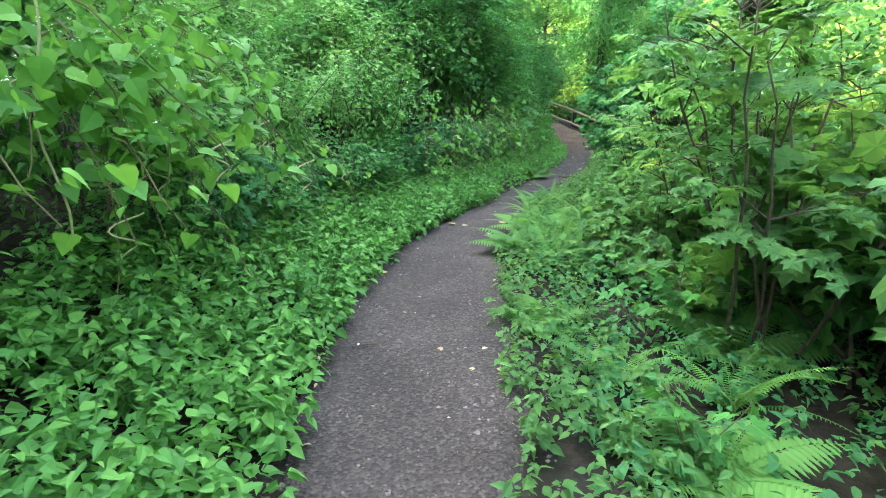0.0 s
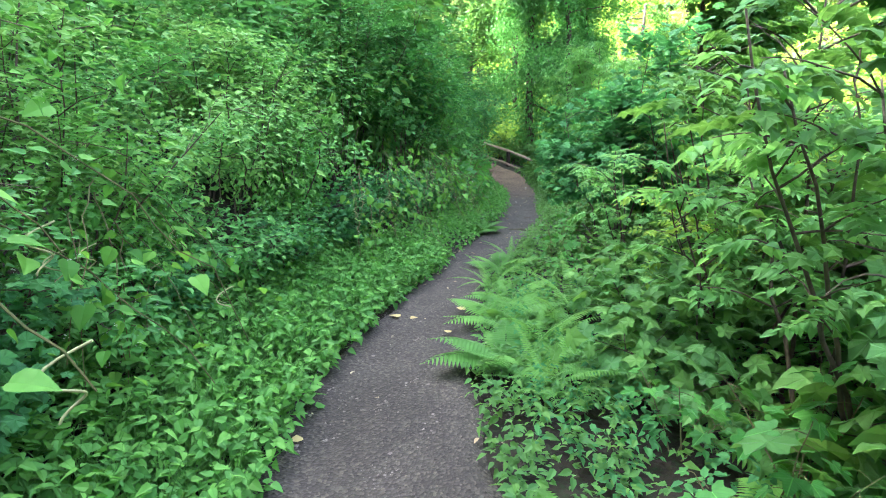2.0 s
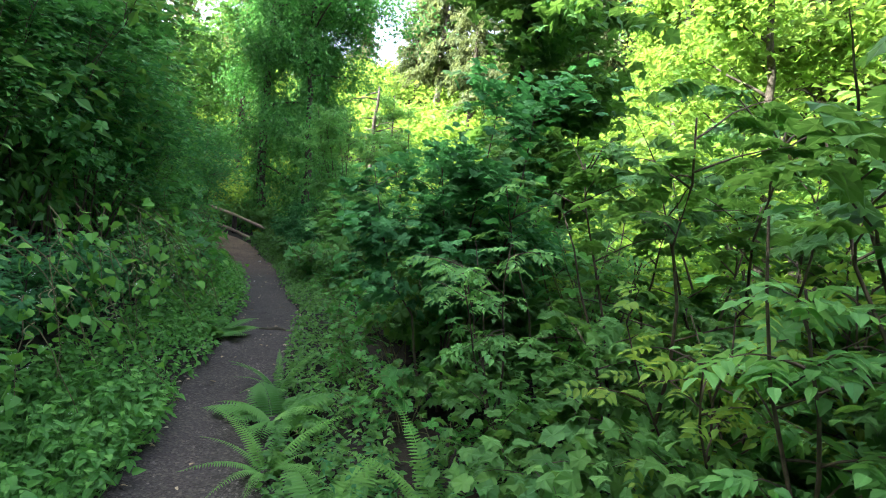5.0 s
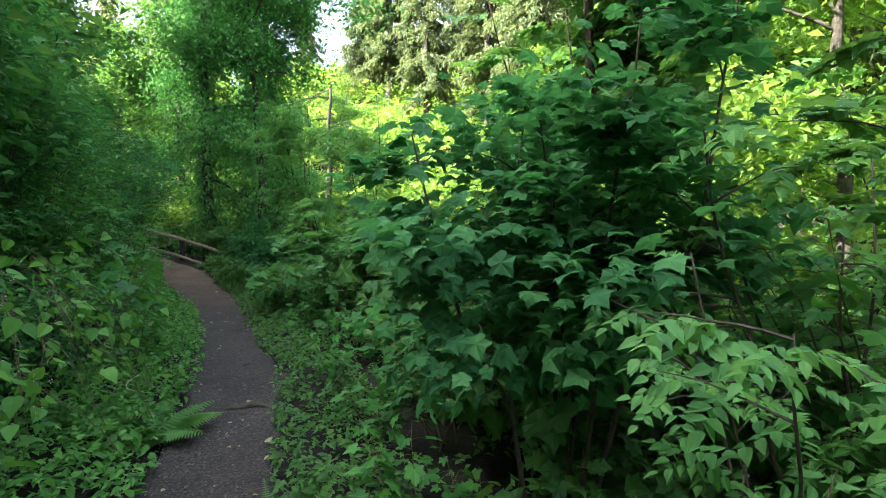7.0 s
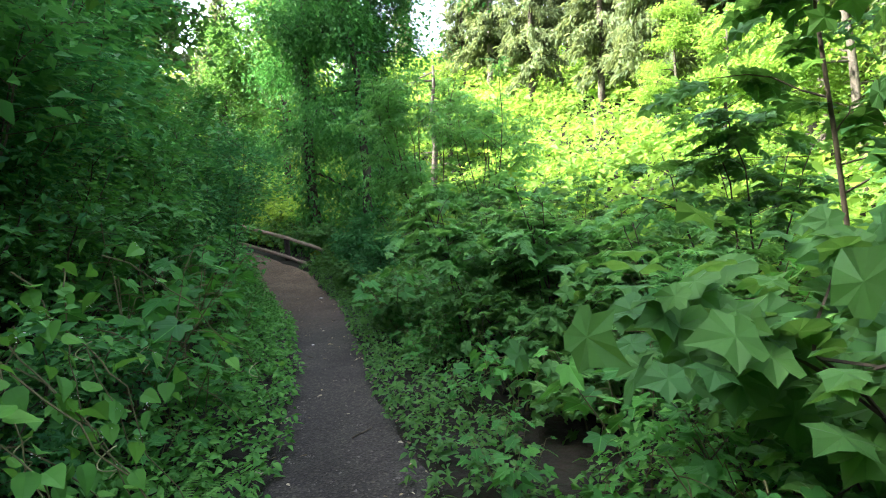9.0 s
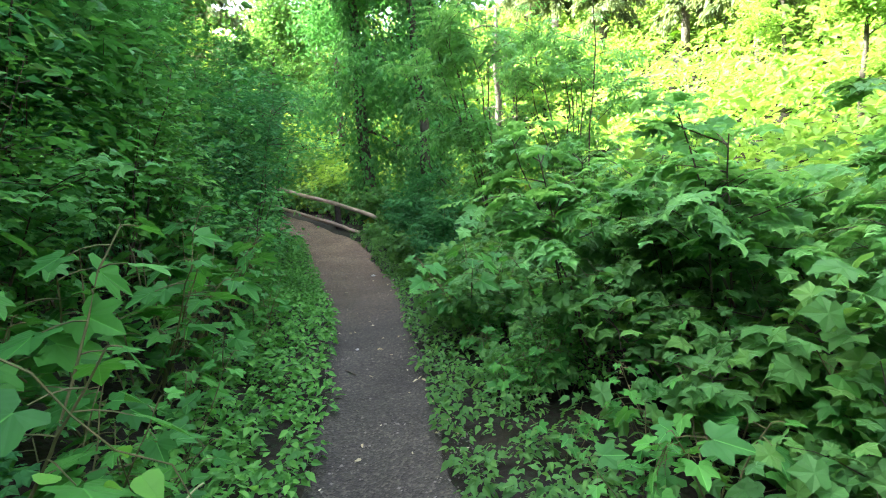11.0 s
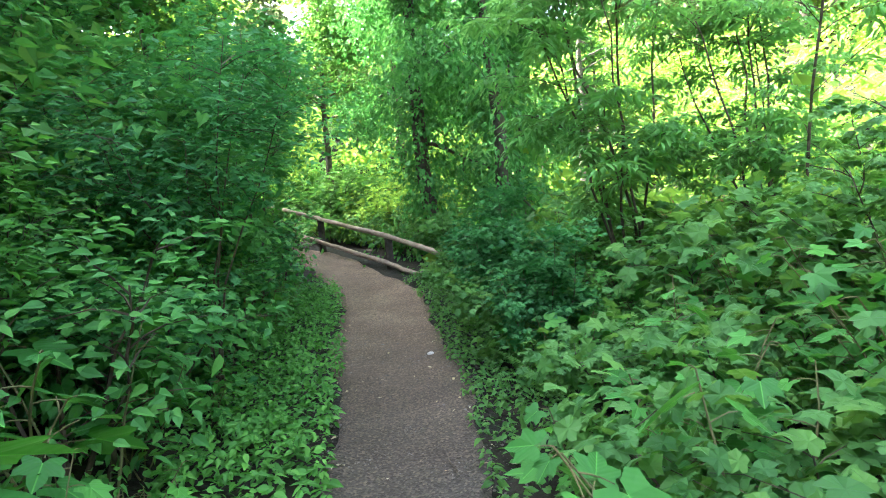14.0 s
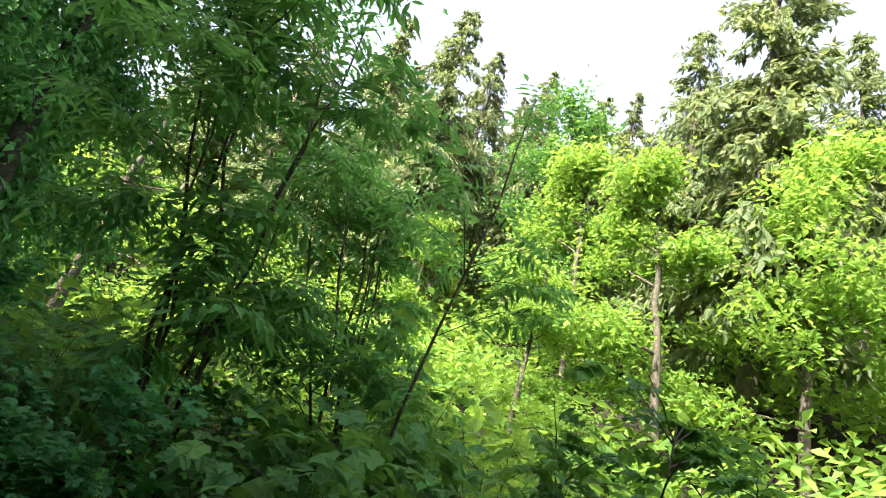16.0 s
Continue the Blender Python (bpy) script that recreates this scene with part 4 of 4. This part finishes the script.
# ---- trees ----
rng = np.random.default_rng(23)
IVY = broad_tree("ivy_tree", "ivy-clad broadleaf tree with drooping dark boughs beyond the fence", 15, 0.2, 3.2, 4.0, 20000, 0.18, M_BUSH, M_BARK, hang=0.3, clothed=9000, clump=0.11)
IVY.matrix_basis = at_ground(8.5, 29.4, 40)
put_copy(IVY, at_ground(11.2, 29.0, 200, 0.8))
OVER = broad_tree("alder_tree", "tall alder with a high dark crown spread over the clearing's edge", 13, 0.16, 7.0, 6.0, 12000, 0.2, M_BUSH, M_BARK, clothed=4000, clump=0.12)
OVER.matrix_basis = at_ground(9.7, 27.0, 120)
SHADE = broad_tree("maple_tree", "young maple tree with a dark green crown beside the trail", 6.2, 0.06, 2.8, 1.35, 5200, 0.15, M_MAPLE, M_CANE, shape=STAR, clump=0.16)
SHADE.matrix_basis = at_ground(4.9, 9.4, 70)
BT = [broad_tree("broadleaf_tree", lb, h, t, low, r, n, 0.3, mt, M_BARK, "broadleaf trees") for lb, h, t, low, r, n, mt in (
    ("tall broadleaf tree with a mossy dark trunk", 16, 0.24, 4.5, 4.6, 8000, M_MAPLE), ("broadleaf tree with bright sunlit leaves", 12, 0.18, 2.0, 4.0, 7500, M_SUN_TINT))]
TREES = [(1.0, 31.0, 1.0), (-3.2, 24.5, 0.9), (-3.0, 28.5, 1.0),  (0.0, 33.2, 0.55), (-2.2, 34.8, 0.6), (3.0, 47.0, 1.1), (12.5, 46.0, 1.0), (-9.5, 2.0, 0.8), (-10, -6, 0.8), (0.5, 43, 1.1), (14, 47, 0.9), (-9, 22, 1.1), (-14, 14, 1.0), (-7, 33, 1.1),
         (31, 22, 1.0), (22.5, 3.5, 0.8), (20, -4, 0.9), (33, 12, 1.1), (14, -8, 1.0), (-2, -12, 1.1), (6, -13, 1.1), (29, 28, 0.6), (17, 38, 0.4), (13, 35, 0.4), (23, 42, 0.45)]
plant_row(BT, TREES, 1)
BK = [broad_tree("bank_tree", "tall broadleaf tree on the bank, its crown spread over the trail", h, 0.2, 6.5, 5.2, 9000, 0.3, M_MAPLE, M_BARK, "trees on the bank") for h in (15, 17)]
plant_row(BK, [(2.2, 29.6, 0.9), (0.4, 22.8, 0.85), (-1.9, 19.2, 0.9), (0.6, 26.5, 0.9), (-4.0, 31.0, 1.1), (-8.0, 35.0, 1.0), (7.0, 37.2, 0.7), (-5.0, 41.0, 1.0)], 1)
plant_row([broad_tree("sunlit_tree", "broadleaf tree with yellow-green leaves in full sun", 12, 0.16, 1.5, 3.6, 8500, 0.26, M_SUN_TINT, M_BARK, "sunlit trees")], [(11.2, 8.9, 0.75), (13.0, 6.4, 0.8), (14.5, 11.0, 0.7), (21.5, 16.6, 0.9), (23.5, 12.5, 1.0), (20.5, 20.5, 0.6), (24, 7.5, 0.9), (27, 20, 1.0)], 2)
CF = [conifer("tall conifer with drooping boughs, on the far slope and added on the hill for shade", h, r, n) for h, r, n in ((24, 4.4, 15000), (20, 3.9, 13000), (28, 4.6, 16000))]
spots = []
for k in range(34):
    ang = radians(56 + k * 2.2 + rng.uniform(-1.2, 1.2))
    r = 34 + 12 * (k % 3) + rng.uniform(-4, 4)
    spots.append((4.9 + r * math.sin(ang), 17.7 + r * math.cos(ang), rng.uniform(0.75, 1.1)))
for yaw_, r, z in ((10, 55, 0.9), (16, 62, 1.0), (4, 50, 1.0), (-4, 52, 1.0), (22, 75, 0.8), (28, 85, 0.8), (35, 80, 0.8), (-12, 48, 1.0)):
    spots.append((2 + r * math.sin(radians(yaw_)), 9 + r * math.cos(radians(yaw_)), z))
spots += [(25.5, 13.8, 1.15), (30, 16, 1.1)] + [(35.1, 53.1, 1.0), (33.0, 44.5, 0.95), (43.8, 50.9, 1.1), (39.2, 41.3, 0.95), (47.5, 43.9, 1.05), (37.6, 61.1, 0.95)]
# conifers added on the hill to shade the trail as far as the clearing
for k, y in enumerate(np.arange(-9, 60, 1.25)):
    x = -11 - 3.5 * (k % 3) + rng.uniform(-0.8, 0.8)
    reach = (11.5 - x) / math.sin(sy)
    if y - reach * math.cos(sy) < 10:
        reach = (8.0 - x) / math.sin(sy)
    if y - reach * math.cos(sy) > 27:
        reach = (3.5 - x) / math.sin(sy)
    top = 0.6 + reach * math.tan(su) * rng.uniform(1.08, 1.24) - float(ground_z(x, y))
    spots.append((x, y, top / (24, 20, 28)[len(spots) % 3]))
plant_row(CF, spots, 0.5)
SN = snag("bare dead tree with crooked mossy branches", 10.0)
SN.matrix_basis = at_ground(17.0, 34.5, 0)


def undergrowth(name, label, centres, per, leaf, mat, lift):
    at = []
    for x, y in centres:
        z = float(ground_z(x, y))
        r = rng.uniform(0.7, 1.8)
        q = rng.normal(0, 1, (per, 3)) * np.array([r, r, 0.55 * r])
        at.append(q + np.array([x, y, z + lift * rng.uniform(0.3, 1.2)]))
    at = np.concatenate(at)
    n = len(at)
    return tagged(new(name, leaf_cloud(name, at, flat_ways(n, 0.3), spread(n, 35), leaf * rng.uniform(0.6, 1.4, n), KITE, mat)), label, "undergrowth", kind="stuff")


def far_spots(n, a0, a1, r0, r1):
    a, r = np.radians(rng.uniform(a0, a1, n)), np.sqrt(rng.uniform(r0**2, r1**2, n))
    x, y = 4.9 + r * np.sin(a), 17.7 + r * np.cos(a)
    d = beside(x, y)[0]
    keep = (np.abs(d) > 6) & ((x > 12.5) | (d < 0) | (y > 30))
    return np.stack([x, y], 1)[keep]


undergrowth("slope_undergrowth", "dense green undergrowth on the far slope", far_spots(1450, 15, 165, 9, 60), 120, 0.42, M_SUN_TINT, 1.2)
# the pale leaf colour stands in for sun on the wooded bank
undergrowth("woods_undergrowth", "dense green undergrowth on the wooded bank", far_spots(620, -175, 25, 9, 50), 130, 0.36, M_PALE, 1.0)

undergrowth("valley_woods", "hazy green woods down the valley", far_spots(420, -12, 62, 34, 120), 130, 0.7, M_SUN_TINT, 2.2)

# ---- low herbs, grass and litter ----
ground_cover("nettle_patch", "bright green low nettles and herbs along the trail's edge", M_NETTLE, DROP, strip_spots(4800, -1, 9, -1, -0.12, 1.35, 0.9), 0.34, 0.085, 8)
ground_cover("bank_herbs", "low green herbs under the bank's shrubs", M_NETTLE, OVATE, strip_spots(2700, 8, 27, -1, -0.1, 0.9, 0.8), 0.30, 0.085, 7)
ground_cover("herb_patch", "low green herbs along the trail's outer edge", M_MAPLE, OVATE, strip_spots(3000, -1, 27, 1, -0.08, 0.8, 0.9), 0.24, 0.075, 7)
ground_cover("shade_herbs", "shaded herbs filling the ground under the shrubs", M_MAPLE, BLADE, np.concatenate([strip_spots(550, -2, 28, 1, 0.7, 3.6), strip_spots(800, -2, 28, -1, 0.8, 2.6)]), 0.34, 0.10, 7)


ground_cover("verge_herbs", "mixed dark green herbs on the shaded verge", M_IVY, OVATE, strip_spots(900, -1, 8, 1, 0.25, 2.8), 0.26, 0.075, 8)


def grass():
    n = 5200
    sp = strip_spots(n, 3.5, 9.5, -1, 0.0, 0.75, 0.9)
    z = ground_z(sp[:, 0], sp[:, 1])
    ways = unit(np.stack([rng.normal(0, 0.35, n), rng.normal(0, 0.35, n), np.ones(n)], 1))
    blade = (np.array([(-0.018, 0, 0), (0.018, 0, 0), (0.012, 0.55, 0.05), (-0.012, 0.55, 0.05), (0, 1, 0.28)]), np.array([(0, 1, 2), (0, 2, 3), (3, 2, 4)]))
    return leaf_cloud("grass", np.column_stack([sp, z - 0.01]), ways, unit(rng.normal(0, 1, (n, 3)) * np.array([1, 1, 0.1])), rng.uniform(0.15, 0.42, n), blade, M_GRASS)


tagged(new("grass", grass()), "tufts of green grass on the trail's verge", "grass", kind="stuff")


def litter():
    n = 420
    side = np.where(rng.uniform(size=n) < 0.75, rng.choice([-1, 1], n) * rng.uniform(0.75, 1.25, n), rng.uniform(-0.8, 0.8, n))
    i = rng.integers(np.searchsorted(ALONG, S0 - 0.5), np.searchsorted(ALONG, S0 + 25), n)
    d = side * TRAIL[i, 3]
    x, y = TRAIL[i, 0] + TAN[i, 1] * d, TRAIL[i, 1] - TAN[i, 0] * d
    z = np.where(np.abs(side) > 1, ground_z(x, y) + 0.02, TRAIL[i, 2] + 0.035 + 0.025 * side**2)
    return leaf_cloud("leaf_litter", np.stack([x, y, z], 1), flat_ways(n, 0), spread(n, 18), rng.uniform(0.02, 0.065, n), OVATE, M_DRYLEAF)


tagged(new("leaf_litter", litter()), "fallen dry leaves scattered on the trail", "leaf litter", kind="stuff")


def root_across(x, y, turn, length, label):
    z = float(beside(x, y)[1][0])
    u = np.linspace(-0.5, 0.5, 12)
    p = np.stack([u * length, 0.05 * np.sin(u * 9), 0.012 + 0.012 * np.cos(u * 7)], 1) + rng.normal(0, 0.006, (12, 3))
    me = raw_mesh("tree_root", *tubes([(p, 0.024 * (1 - 1.6 * np.abs(u)) + 0.007)], 7), M_BARK, True)
    tagged(part("tree_root", me, None, pose(x, y, z + 0.012, 0, 0, turn), label), "", "root")


root_across(2.95, 11.97, -40, 0.68, "dark knotted tree root crossing the trodden trail")


def twig(x, y, turn, length):
    z = float(beside(x, y)[1][0])
    p = bend((0, 0, 0.02), (1, 0.1, 0), length, 0, 0.1, 7)
    p[:, 2] = 0.045
    tagged(part("twig", raw_mesh("twig", *tubes([(p, np.linspace(0.006, 0.003, 7))], 5), M_CANE, True), None, pose(x, y, z, 0, 0, turn), "thin broken twig lying on the trail"), "", "twig", "twigs")


for x, y, turn, length in ((2.55, 12.2, 70, 0.35), (2.65, 12.6, 110, 0.22), (3.5, 13.4, 20, 0.25), (5.3, 18.6, 80, 0.3), (-0.55, 3.1, 20, 0.18), (4.1, 16.2, 100, 0.2)):
    twig(x, y, turn, length)

LEAF_FALLEN = raw_mesh("fallen_leaf", DROP[0] * np.array([1.5, 1, 0.4]), DROP[1], M_FALLEN)
for x, y, turn, size in ((0.26, 6.93, 70, 0.12), (0.51, 8.28, 200, 0.10), (0.89, 7.07, 320, 0.11), (1.39, 10.87, 20, 0.10), (-0.58, 4.94, 130, 0.09), (-0.49, 4.68, 10, 0.08), (0.35, 6.87, 260, 0.08), (0.68, 6.39, 40, 0.08), (4.45, 15.2, 90, 0.07)):
    z = float(beside(x, y)[1][0])
    leaf_ = part("fallen_leaf", LEAF_FALLEN, None, pose(x, y, z + 0.055, 6, 4, turn) @ Matrix.Diagonal((size, size, size, 1)), "yellowed fallen leaf lying on the dark trail")
    tagged(leaf_, "", "leaf", "fallen leaves")


def trail_stone(x, y, size):
    bm = bmesh.new()
    bmesh.ops.create_icosphere(bm, subdivisions=2, radius=size)
    for v in bm.verts:
        v.co *= 1 + 0.16 * math.sin(7 * v.co.x / size + 2) * math.cos(5 * v.co.y / size)
        v.co.z *= 0.55
    me = bpy.data.meshes.new("stone")
    bm.to_mesh(me)
    bm.free()
    me.materials.append(M_PALESTONE)
    z = float(beside(x, y)[1][0])
    tagged(part("stone", me, None, pose(x, y, z + 0.04, 0, 0, 40), "small pale stone lying on the brown trail"), "", "stone", "stones")


trail_stone(6.03, 21.55, 0.04)
trail_stone(5.35, 18.0, 0.022)
trail_stone(4.35, 17.0, 0.02)


def hanging_stem():
    u = np.linspace(0, 1, 14)
    p = np.stack([-1.66 + 0.03 * np.sin(u * 9), 2.2 + 0.02 * np.cos(u * 7), 1.95 - 1.15 * u], 1)
    me = raw_mesh("hanging_stem", *tubes([(p, np.full(14, 0.006))], 6), M_TENDRIL, True)
    tagged(part("hanging_stem", me, None, None, "pale dead vine stem hanging in front of a dark hollow"), "", "vine")


hanging_stem()
